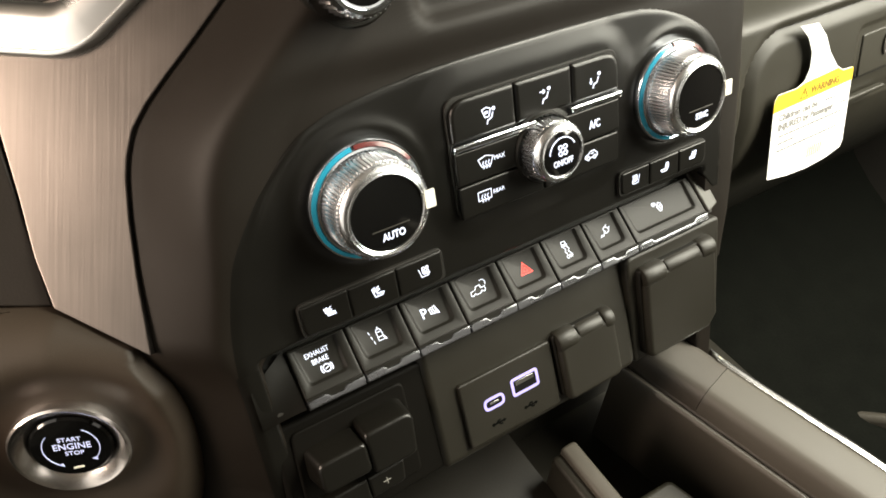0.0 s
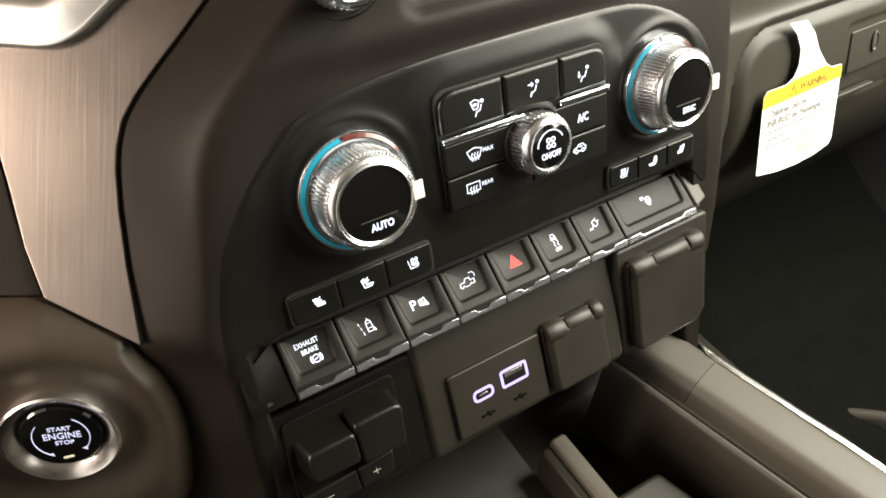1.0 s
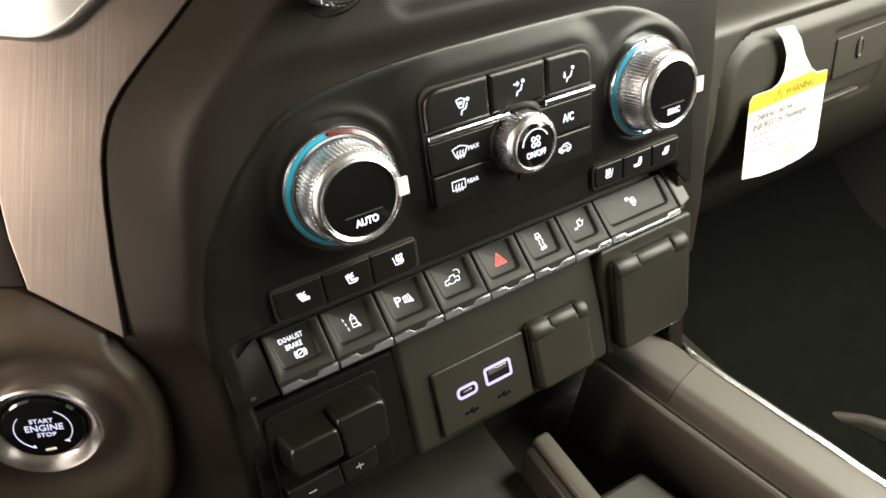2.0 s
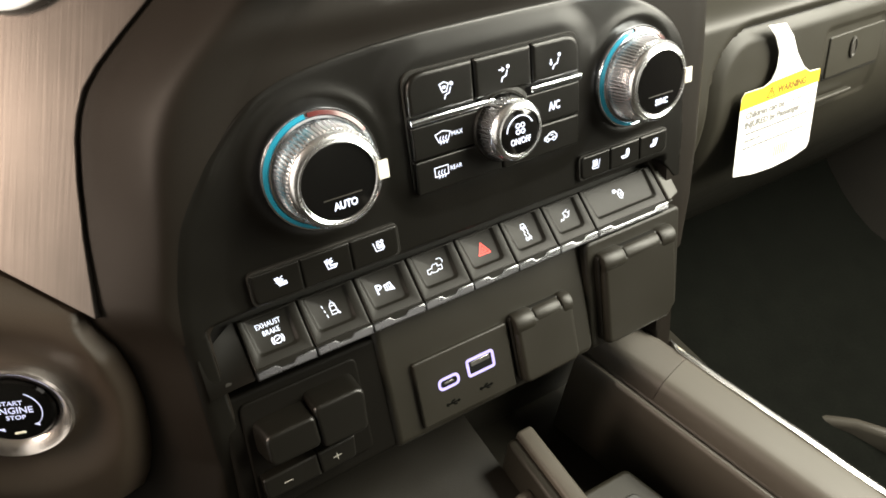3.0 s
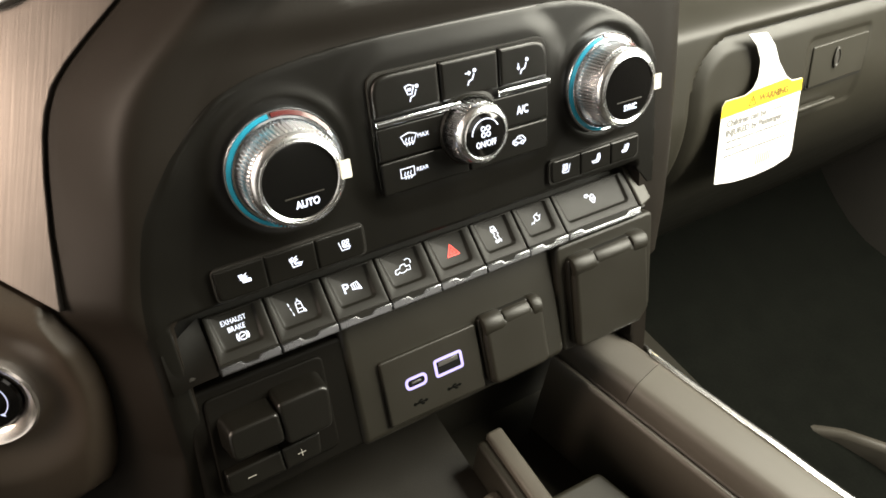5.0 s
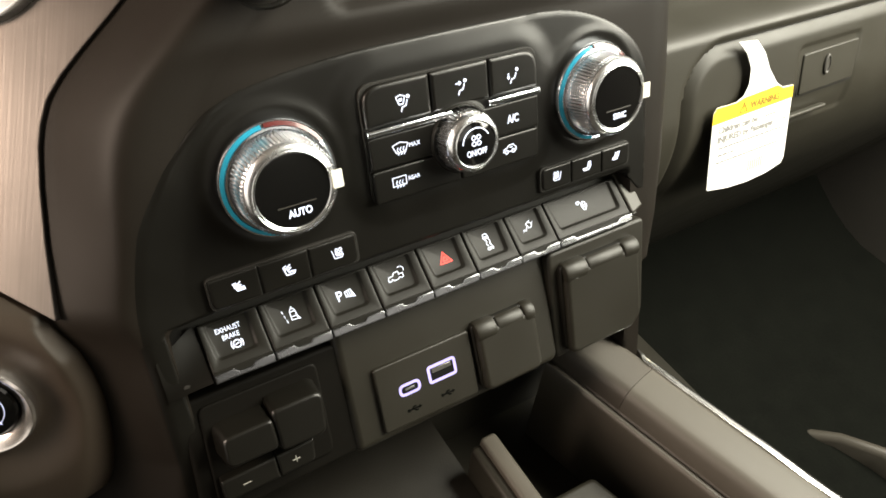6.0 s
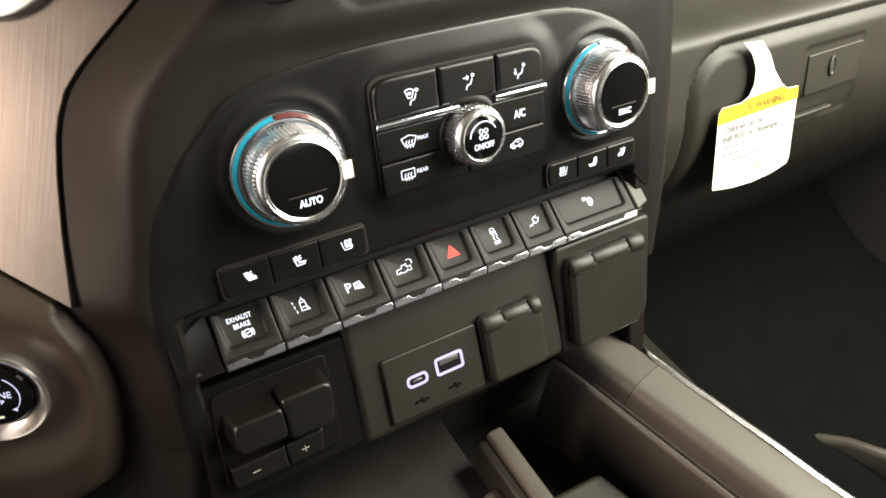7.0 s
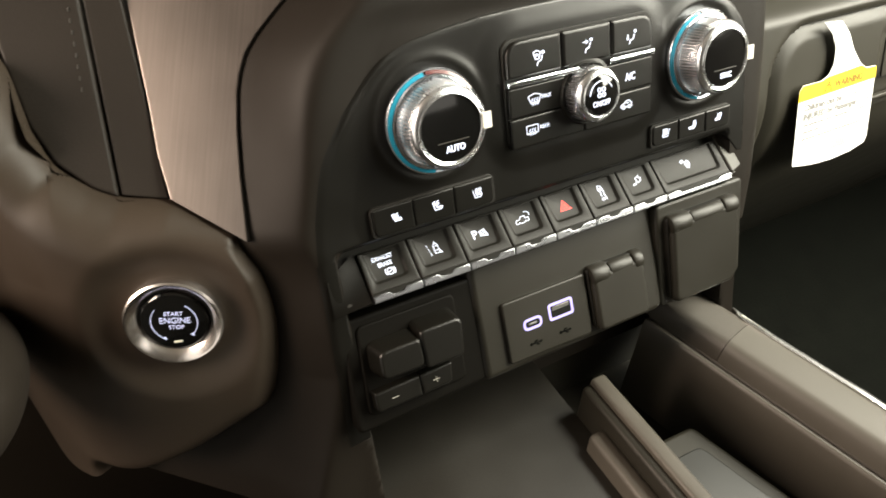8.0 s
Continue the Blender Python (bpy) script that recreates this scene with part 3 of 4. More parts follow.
part("collar", lathe([(0.0180, 0.0005), (0.0178, 0.0030), (0.0171, 0.0038), (0.0163, 0.0034), (0.0161, 0.0008)], 72), key_black, fan)
part("knob_cowl", band(0.0160, 0.0196, 38, 142, 0.0030, 0.0024, 40), satin_black, fan)
part("rim", lathe([(0.0138, 0.0098), (0.0150, 0.0101), (0.0149, 0.0112), (0.0138, 0.0126), (0.0127, 0.0135), (0.0120, 0.0136), (0.0118, 0.0133), (0.0114, 0.0137), (0.0112, 0.0130)], 96), satin_chrome, fan)
part("cap", lathe([(0.0113, 0.0100), (0.0113, 0.0131), (0.0105, 0.0134), (0.0001, 0.0135)], 64), gloss_black, fan)
fan_legend = letters("ON/OFF", 0.0044, (0.0, -0.0042), z=0.0137, squeeze=0.74)
strokes([arc(0, 0.0005, 0.0078, 25, 175, 16)], 0.00045, bm=fan_legend, z=0.0137)
strokes([arc(sx * 0.0014, 0.0020 + sy * 0.0015, 0.0011, 0, 360, 10) for sx in (-1, 1) for sy in (-1, 1)], 0.00042, bm=fan_legend, z=0.0137)
part("legend", fan_legend, white_glow, fan)

# ---- seat heating switches ----
seat_side = [[(-1.6, 2.6), (-0.6, -1.2), (2.4, -1.2), (3.0, -0.2), (0.4, -0.2), (-0.2, 2.0)]]
heat = [[(-1.4, 0.8), (-0.2, 1.5), (-1.4, 2.2), (-0.2, 2.9)], [(0.2, 0.8), (1.4, 1.5), (0.2, 2.2), (1.4, 2.9)]]
seat_full = [(-1.8, 2.8), (-0.4, -0.8), (2.8, -0.8), (2.6, 0.6), (0.8, 0.8), (-0.4, 2.8)]


def seat_switch(edges, v0, v1, mirror, label):
    strip = thing("seat_heater_switch", PAN, label, "switch", "seat switches")
    part("bed", plate(rrect(edges[0] - 0.0008, v0 - 0.0008, edges[-1] + 0.0008, v1 + 0.0008, 0.003), -0.002, 0.0000, 0.0002, 1), dark_gap, strip)
    for n, (a, b) in enumerate(zip(edges, edges[1:])):
        first, last = n == 0, n == len(edges) - 2
        k = part("key", plate(rounded([(a + 0.0003, v0), (b - 0.0003, v0), (b - 0.0003, v1), (a + 0.0003, v1)], [0.0035 if first else 0.0006, 0.0035 if last else 0.0006, 0.0006, 0.0006 if not (first and mirror) else 0.0025]), -0.001, 0.0009, 0.0008, 3), satin_black, strip)
        cx, cy, sgn = (a + b) / 2 + 0.0008, (v0 + v1) / 2 + 0.0008, -1 if mirror else 1
        flip = lambda shape: [(sgn * x, y - 1.0) for x, y in shape]
        order = (2 - n) if mirror else n
        if order == 0:
            icon(k, [flip(h) for h in heat], cx, cy, [flip(seat_full)[::sgn]], 0.0005, 0.00095)
        elif order == 1:
            icon(k, [flip(seat_side[0]), *[flip(h) for h in (heat if not mirror else [])]], cx, cy, [flip([(0.2, 0.2), (2.8, -0.9), (2.4, 0.2)])[::sgn]] if not mirror else [flip([(-1.9, 0.6), (-1.0, -1.0), (0.0, 2.6), (-1.6, 2.8)])[::sgn]], 0.0006, 0.00095)
        else:
            icon(k, [flip(seat_side[0]), *[flip(arc(1.3 + 0.8 * dx, 1.5 + 0.8 * dy, 0.6, 0, 360, 8)) for dx in (-1, 1) for dy in (-1, 1)]], cx, cy, (), 0.00045, 0.00095)
    return strip


seat_switch([0.0086, 0.0298, 0.0522, 0.0748], 0.0268, 0.0408, False, "black driver seat heating switches with white legends")
seat_switch([0.1795, 0.1987, 0.2195, 0.2395], 0.0292, 0.0412, True, "black passenger seat heating switches with white legends")

# ---- row of switches under the climate panel ----
row = thing("switch_row", KEY, "row of eight black switches with chrome edges", "switch panel")
part("housing", plate([(-0.012, -0.001), (0.2465, -0.001), (0.2465, 0.030), (-0.012, 0.030)], -0.016, -0.0035, 0.001, 2), dark_gap, row)
CUTS = [0.0004, 0.0274, 0.0545, 0.0815, 0.1083, 0.1350, 0.1615, 0.1872, 0.2392]


def dish(bm, edge, hollow):
    """Closes a key's top with a shallow hollow whose walls slope."""
    x0, y0, x1, y1 = hollow
    loops = [edge]
    for d, z in ((0.0, 0.0), (0.0006, -0.0003), (0.0014, -0.0012), (0.0020, -0.0014)):
        loops.append(rounded([(x0 + d + 0.0004, y0 + d), (x1 - d - 0.0006, y0 + d), (x1 - d * 0.8, y1), (x0 + d * 0.8 - 0.0006, y1)], [0.0024, 0.0024, 0.0008, 0.0008], 4))
    heights = (0.0, 0.0, -0.0003, -0.0012, -0.0014)
    rows = [[bm.verts.new((x, y, z)) for x, y in ln] for ln, z in zip(loops, heights)]
    n = len(edge)
    for p, q in zip(rows, rows[1:]):
        for k in range(n):
            bm.faces.new((p[k], p[(k + 1) % n], q[(k + 1) % n], q[k]))
    bm.faces.new(rows[-1])


def switch(a, b):
    w = b - a
    bm = slab(bmesh.new(), rrect(a + 0.0003, 0.0, b - 0.0003, 0.0225, 0.0009, 4), -0.006, 0.0, 0.0007, 3, cap=False)
    dish(bm, inset(rrect(a + 0.0003, 0.0, b - 0.0003, 0.0225, 0.0009, 4), 0.0011), (a + 0.0030, 0.0044, b - 0.0040, 0.0214))
    key = part("switch_key", bm, key_black, row)
    t, h0, h1 = 0.18 if w > 0.04 else 0.33, -0.0042, -0.0003
    edge = [(a + 0.0003, h0), (b - 0.0003, h0), (b - 0.0003, h1), (b - w * t, h1), (b - w * t - 0.0018, -0.0020), (a + w * t + 0.0018, -0.0020), (a + w * t, h1), (a + 0.0003, h1)]
    part("chrome_edge", plate(edge, -0.003, 0.0009, 0.0004, 2), edge_chrome, key, "stepped chrome edge", KEY.inverted() @ PAN @ shift(0, 0.0, 0.0040) @ tip(-16))
    part("skirt", plate(rrect(a + 0.0004, -0.0036, b - 0.0004, 0.0008, 0.0003, 2), -0.003, 0.0003, 0.0002, 1), key_black, key, m=KEY.inverted() @ PAN @ shift(0, 0.0, 0.0040) @ tip(-16))
    return key


pads = [switch(a, b) for a, b in zip(CUTS, CUTS[1:])]
mid = [(a + b) / 2 - 0.0004 for a, b in zip(CUTS, CUTS[1:])]
ZK, YK = -0.00135, 0.0140
ex = letters("EXHAUST", 0.0032, (mid[0] - 0.0006, YK + 0.0032), z=ZK, squeeze=0.80)
letters("BRAKE", 0.0032, (mid[0] - 0.0004, YK - 0.0003), z=ZK, squeeze=0.80, bm=ex)
icon(pads[0], [arc(0, -3.5, 1.5, 0, 360, 14), arc(0, -3.5, 2.3, 140, 220, 6), arc(0, -3.5, 2.3, -40, 40, 6), [(-0.8, -3.8), (0.8, -3.2)]], mid[0] + 0.001, YK - 0.0006, (), 0.00060, ZK, bm=ex)
icon(pads[1], [[(-3.2, 2.6), (-3.0, 1.4)], [(-2.8, 0.6), (-2.6, -0.6)], [(-2.4, -1.4), (-2.2, -2.8)], [(-0.3, -2.2), (2.2, -2.2), (2.0, 1.6), (1.4, 2.4), (0.4, 2.4), (-0.2, 1.6), (-0.3, -2.2)], [(0.0, 1.2), (1.8, 1.2)], [(0.0, -0.8), (2.0, -0.8)], [(1.0, 2.4), (1.0, 3.4)]], mid[1], YK - 0.001, [[(2.4, -2.6), (3.2, -2.6), (2.4, -0.8)]], 0.00040, ZK)
pk = letters("P", 0.0066, (mid[2] - 0.0032, YK - 0.001), z=ZK)
icon(pads[2], [[(-0.2 + 0.9 * k, -2.0), (-0.4 + 0.9 * k, 0.6)] for k in range(3)] + [[(-0.6, -1.7), (3.4, -2.4)], [(-0.6, 0.4), (2.6, 1.0)]], mid[2] + 0.0002, YK - 0.0002, [[(2.2, -2.2), (3.6, -2.6), (2.4, 1.2)]], 0.00040, ZK, bm=pk)
icon(pads[3], [[(1.2 * x, y) for x, y in line] for line in [[(-3.6, -1.4), (-3.2, 0.2), (-1.4, 0.4), (-0.8, 1.6), (1.0, 1.8), (1.0, 0.4), (2.6, 0.6), (2.4, -1.2), (1.6, -1.4), (1.0, -0.8), (0.2, -1.6), (-1.4, -1.7), (-2.0, -1.0), (-2.8, -1.8), (-3.6, -1.4)], arc(2.0, 2.2, 1.5, -40, 60, 6), [(1.4, 3.4), (2.6, 3.6)]]], mid[3], YK - 0.001, (), 0.00040, ZK)
icon(pads[4], [[(-2.9, -2.2), (2.9, -2.2), (0, 2.8), (-2.9, -2.2)], [(-1.2, -1.2), (1.2, -1.2), (0, 0.8), (-1.2, -1.2)]], mid[4] + 0.0005, YK - 0.001, (), 0.00062, ZK, red_glow)
off = letters("OFF", 0.0026, (mid[5] + 0.0004, YK - 0.0046), z=ZK, squeeze=0.9)
icon(pads[5], [[(-1.2, 2.0), (-0.8, 3.2), (0.8, 3.2), (1.2, 2.0), (1.4, 0.9), (-1.4, 0.9), (-1.2, 2.0)], [(-0.9, 0.6), (-0.2, -0.6), (-1.0, -1.6), (-0.2, -2.8)], [(0.9, 0.6), (1.6, -0.6), (0.8, -1.6), (1.6, -2.8)]], mid[5], YK, [[(-1.2, 1.2), (1.2, 1.2), (1.0, 1.9), (-1.0, 1.9)]], 0.00040, ZK, bm=off)
icon(pads[6], [[(-3.4, -2.2), (-2.6, -1.2), (-1.8, -2.0), (-1.0, -0.8), (0.2, 0.2)], [(0.2, -1.2), (-0.6, 1.2), (0.8, 2.0), (2.6, 0.6), (1.8, -0.8), (0.2, -1.2)], [(1.0, 1.6), (2.2, 2.6)], [(2.2, 0.4), (3.4, 1.4)]], mid[6], YK - 0.0004, (), 0.00040, ZK)
icon(pads[7], [[(-2.6, 2.0), (-1.0, 2.4), (0.2, 0.4), (-0.8, -0.2)], [(-0.4, -0.6), (1.2, 1.8), (2.4, 1.2), (2.8, -0.6), (1.2, -2.6), (0.2, -2.4), (-0.4, -0.6)], arc(1.6, -0.6, 0.8, 0, 360, 8), arc(-2.0, 1.6, 0.8, 0, 360, 8)], mid[7] - 0.001, YK, (), 0.00040, ZK)
wedge = []
for g in spread(-0.003, 0.0236, 14):
    q = PAN.inverted() @ KEY @ Vector((-0.0003, g, -0.0014))
    wedge.append((q, Vector((-0.0190, q.y - 0.004, shell_height(-0.0190, q.y - 0.004) + 0.0014))))
part("end_filler", sheet(spread(0, 1, 12), range(14), lambda f, g: wedge[g][0].lerp(wedge[g][1], f) + Vector((0, 0, -0.0006 * math.sin(math.pi * f)))), housing_black, row, m=KEY.inverted() @ PAN)
part("end_filler", plate(rounded([(0.2396, -0.001), (0.2490, 0.002), (0.2492, 0.0140), (0.2455, 0.0262), (0.2396, 0.0262)], 0.0016), -0.012, 0.0006, 0.0012, 4), soft_black, row)
part("end_cover", plate(rounded([(0.2420, 0.0196), (0.2505, 0.0095), (0.2545, 0.0095), (0.2545, 0.0238), (0.2420, 0.0238)], 0.0005), -0.006, -0.0021, 0.0005, 2), satin_black, row, m=KEY.inverted() @ PAN)

# ---- lower face: socket panel, covers and brake controller ----
lower = solid("lower_panel", plate(rounded([(0.0535, -0.0415), (0.1800, -0.0415), (0.1812, 0.0270), (0.0555, 0.0270)], [0.004, 0.006, 0.002, 0.002]), -0.03, 0.0, 0.004, 5), shaded_lower_black, LOW,
              "dark grained plastic lower stack panel", "panel", "structure")
usb = thing("usb_port_panel", LOW, "black socket plate with two lit charging ports", "usb ports")
part("plate", plate(rounded([(0.0690, -0.0362), (0.1245, -0.0372), (0.1250, -0.0008), (0.0700, -0.0008)], 0.0018), -0.002, 0.0022, 0.0009, 3), shaded_lower_black, usb, "flat black plate")
ZU = 0.0022


def port(cx, cy, hx, hy, r, ring):
    outer, inner = rrect(cx - hx, cy - hy, cx + hx, cy + hy, r, 6), rrect(cx - hx + ring, cy - hy + ring, cx + hx - ring, cy + hy - ring, max(0.0003, r - ring), 6)
    bm = bmesh.new()
    rows = [[bm.verts.new((x, y, z)) for x, y in ln] for ln, z in ((outer, ZU - 0.0003), (outer, ZU + 0.0003), (inner, ZU + 0.0003), (inner, ZU - 0.0003))]
    n = len(outer)
    for p, q in zip(rows, rows[1:]):
        for k in range(n):
            bm.faces.new((p[k], p[(k + 1) % n], q[(k + 1) % n], q[k]))
    socket = part("port", bm, blue_glow, usb, "lit port surround")
    # No hollow here: a flush black sheet gives the port's inner shade.
    part("hollow_shade", plate(inner, ZU - 0.001, ZU + 0.0001, 0.00001, 1), port_dark, socket)
    return socket


usb_c = port(0.0868, -0.0174, 0.0061, 0.0033, 0.0031, 0.0014)
usb_a = port(0.1060, -0.0156, 0.0083, 0.0050, 0.0020, 0.0015)
part("tongue", plate(rrect(0.0842, -0.0179, 0.0894, -0.0168, 0.0003, 2), ZU - 0.0005, ZU + 0.0004, 0.0001, 1), metal_dark, usb_c)
part("tongue", plate(rrect(0.1004, -0.0150, 0.1116, -0.0127, 0.0003, 2), ZU - 0.0005, ZU + 0.0004, 0.0001, 1), metal_dark, usb_a)
for cx, cy in ((0.0870, -0.0292), (0.1068, -0.0292)):
    part("symbol", strokes([[(-3.4, 0.0), (2.8, 0.0)], [(-1.6, 0.0), (-0.4, 1.2), (1.0, 1.2)], [(-0.6, 0.0), (0.6, -1.2), (1.8, -1.2)], arc(-3.4, 0, 0.5, 0, 360, 8), [(2.4, 0.6), (3.4, 0.0), (2.4, -0.6)]], 0.0008, scale=MM, at=(cx, cy), z=ZU + 0.0001), etched, usb)


def socket_cover(m, x0, x1, y0, y1, cut, group_label, caps, lift):
    cover = thing("socket_cover", m, group_label, "socket cover", "power socket covers")
    part("frame", plate(rounded([(x0 - 0.0012, y0 + 0.002), (x1 + 0.0008, y0 + 0.002), (x1 + 0.0008, y1 + 0.0010), (x0 - 0.0012, y1 + 0.0010)], 0.003), -0.012, lift - 0.0035, 0.0012, 3), key_black, cover)
    lid = part("lid", plate(rounded([(x0, y0), (x1 - cut, y0), (x1, y0 + cut), (x1, y1 - 0.003), (x0, y1 - 0.003)], [0.005, 0.003, 0.003, 0.001, 0.001]), lift - 0.0055, lift, 0.0028, 6), shaded_lower_black, cover)
    r = 0.0057
    for a, b, big in ((x0, x0 + caps[0], 1), (x0 + caps[0] + 0.0003, x1 - caps[1] - 0.0003, 0), (x1 - caps[1], x1, 1)):
        k = r * (1.10 if big else 0.97)
        prof = [(k * 0.70, a), (k * 0.92, a + 0.0004), (k, a + 0.0014), (k, b - 0.0014), (k * 0.92, b - 0.0004), (k * 0.70, b)]
        barrel = lathe(prof, 28)
        bmesh.ops.transform(barrel, matrix=shift(0, y1 - 0.0046, lift - r * 0.95) @ Matrix.Rotation(radians(90), 4, "Y"), verts=barrel.verts)
        part("hinge_cap" if big else "hinge_barrel", barrel, shaded_lower_black, cover)
    pin = lathe([(0.0009, -0.0002), (0.0009, 0.0002)], 12)
    bmesh.ops.transform(pin, matrix=shift(x0, y1 - 0.0046, lift - r * 0.95) @ Matrix.Rotation(radians(90), 4, "Y"), verts=pin.verts)
    part("hinge_pin", pin, dark_gap, cover)
    return lid


socket_cover(LOW, 0.1278, 0.1652, -0.0375, 0.0005, 0.003, "small black hinged power socket cover, closed", (0.0125, 0.0072), 0.0065)
socket_cover(COV, 0.1855, 0.2390, -0.0490, 0.0052, 0.007, "large black hinged power socket cover, closed", (0.0155, 0.0115), 0.0080)
solid("socket_bay", plate(rounded([(0.1790, -0.052), (0.2460, -0.046), (0.2500, 0.014), (0.1790, 0.014)], 0.004), -0.03, 0.0012, 0.002, 3), shaded_lower_black, COV, "dark bay behind the large socket cover", "panel", "structure")

brake = thing("trailer_brake_controller", LOW, "black trailer brake controller with sliding lever and gain keys", "controller")
part("housing", plate(rounded([(-0.0215, -0.0420), (0.0600, -0.0400), (0.0600, 0.0185), (-0.0160, 0.0185)], 0.004), -0.03, -0.0020, 0.002, 3), housing_black, brake)
part("backplate", plate(rounded([(-0.0135, -0.034), (0.0430, -0.034), (0.0455, 0.0140), (-0.0095, 0.0140)], 0.004), -0.012, -0.0008, 0.0010, 3), housing_black, brake)


def lever(outline, high, bevel, hx, sx, hy, sy):
    """A finger lever whose upper and outer sides slope towards its face."""
    bm = plate(outline, -0.010, high, bevel, 6)
    for v in bm.verts:
        f = step(v.co.z, 0.0, high)
        v.co.x = hx + (v.co.x - hx) * (1 - sx * f)
        v.co.y = hy + (v.co.y - hy) * (1 - sy * f)
    return bm


part("lever", lever(rounded([(-0.0092, -0.0122), (0.0172, -0.0122), (0.0174, 0.0066), (-0.0078, 0.0066)], [0.005, 0.004, 0.003, 0.005]), 0.0130, 0.0018, 0.0172, 0.12, -0.0122, 0.22), brake_black, brake)
part("slider", lever(rounded([(0.0176, -0.0150), (0.0402, -0.0150), (0.0430, 0.0100), (0.0178, 0.0100)], [0.003, 0.004, 0.005, 0.003]), 0.0124, 0.0018, 0.0176, 0.04, -0.0150, 0.18), brake_black, brake)
minus = part("gain_key", plate(rounded([(-0.0108, -0.0310), (0.0148, -0.0305), (0.0148, -0.0196), (-0.0102, -0.0202)], [0.003, 0.0005, 0.0005, 0.001]), -0.004, 0.0052, 0.0012, 4), brake_black, brake)
plus = part("gain_key", plate(rounded([(0.0152, -0.0305), (0.0322, -0.0300), (0.0338, -0.0190), (0.0152, -0.0196)], [0.0005, 0.003, 0.001, 0.0005]), -0.004, 0.0052, 0.0012, 4), brake_black, brake)
part("legend", strokes([[(-0.0019, -0.0256), (0.0019, -0.0256)]], 0.00032, z=0.0053), grey_print, minus)
part("legend", strokes([[(0.0217, -0.0250), (0.0255, -0.0250)], [(0.0236, -0.0267), (0.0236, -0.0233)]], 0.00032, z=0.0053), grey_print, plus)

# ---- upper stack: volume knob ----
volume = thing("volume_knob", PAN @ shift(0.0580, 0.1585, -0.003), "chrome volume knob with a knurled edge", "knob")
part("bezel", lathe([(0.0200, -0.004), (0.0200, 0.0008), (0.0190, 0.0018), (0.0180, 0.0012), (0.0178, -0.002)], 72), key_black, volume)
part("grip", lathe([(0.0162, -0.002), (0.0162, 0.0020, 0.0006), (0.0156, 0.0110, 0.0006), (0.0146, 0.0120), (0.0145, 0.0122)], 176), satin_chrome, volume, angle=30)
part("rim", lathe([(0.0145, 0.0110), (0.0152, 0.0118), (0.0140, 0.0136), (0.0126, 0.0138), (0.0122, 0.0130)], 72), chrome, volume)
part("cap", lathe([(0.0123, 0.0110), (0.0123, 0.0128), (0.0110, 0.0131), (0.0001, 0.0131)], 48), gloss_black, volume)

# ---- brushed trim, vent surround and driver side ----
trim_outline = rounded(TRIM_EDGE + [(-0.0900, 0.1790), (-0.0660, 0.106), (-0.0515, 0.0585), (-0.0454, 0.0360), (-0.0377, 0.0166)],
                       [0.0008] + [0.012] * (len(TRIM_EDGE) - 2) + [0, 0, 0.02, 0.02, 0.02, 0.001], 6)
solid("dash_trim", plate(trim_outline, -0.004, 0.0, 0.0004, 2), brushed, TRIM, "warm brushed aluminium dashboard trim", "trim", "structure")

white_chrome = material("bright_surround_chrome", (0.95, 0.94, 0.92), 0.30, 1.0, vary=0.03)
surround = thing("vent_surround", TRIM, "polished chrome vent surround on the brushed trim", "vent surround")
edge_path = [(-0.14, 0.1112), (-0.060, 0.1106), (-0.0400, 0.1103)] + [(-0.0400 + 0.0285 * math.sin(radians(a)), 0.1388 - 0.0285 * math.cos(radians(a))) for a in spread(6, 44, 8)] + [(0.0010, 0.1410), (0.0220, 0.1640), (0.0400, 0.1840)]
stations = []
for k, p in enumerate(edge_path):
    a, b = Vector(edge_path[max(0, k - 1)]), Vector(edge_path[min(len(edge_path) - 1, k + 1)])
    e = (b - a).normalized()
    stations.append(((p[0], p[1], 0), (-e.y, e.x, 0), (0, 0, 1)))
part("ring", sweep([(0.0, -0.001), (0.0, 0.0025), (0.0008, 0.0036), (0.0020, 0.0038), (0.0027, 0.0029), (0.0036, 0.0031), (0.0080, 0.0046), (0.0130, 0.0052), (0.0180, 0.0046), (0.0198, 0.0020), (0.0205, -0.002)], stations), white_chrome, surround, "polished chrome ring", angle=50)
part("vent_panel", plate([(-0.14, 0.1306), (-0.044, 0.1302), (-0.034, 0.1340), (0.014, 0.1850), (-0.14, 0.1850)], -0.001, 0.0005, 0.0003, 1), key_black, surround)

SHROUD_SIDE = [(0.0400, 0.0308), (0.0474, 0.0165), (0.0502, -0.0010), (0.0508, -0.0150), (0.0494, -0.0300), (0.0464, -0.0460), (0.0412, -0.0605), (0.0330, -0.0730), (0.0097, -0.0862), (-0.0112, -0.0972), (-0.0314, -0.1055), (-0.0700, -0.1190)]
SHROUD_TOP = [(-0.0530, 0.1200), (-0.0500, 0.1050), (-0.0465, 0.0860), (-0.0395, 0.0705), (-0.0250, 0.0600), (-0.0142, 0.0540), (0.0076, 0.0498)]
SHROUD = smoothed(rounded(SHROUD_SIDE + [(-0.1100, -0.1300), (-0.1300, -0.0500), (-0.1250, 0.0600), (-0.0900, 0.1200)] + SHROUD_TOP, 0.010, 6), 300, 5)


def line_distance(x, y, pts):
    best = 1e9
    for (ax, ay), (bx, by) in zip(pts, pts[1:]):
        ex, ey = bx - ax, by - ay
        t = max(0.0, min(1.0, ((x - ax) * ex + (y - ay) * ey) / (ex * ex + ey * ey)))
        best = min(best, math.hypot(x - ax - ex * t, y - ay - ey * t))
    return best


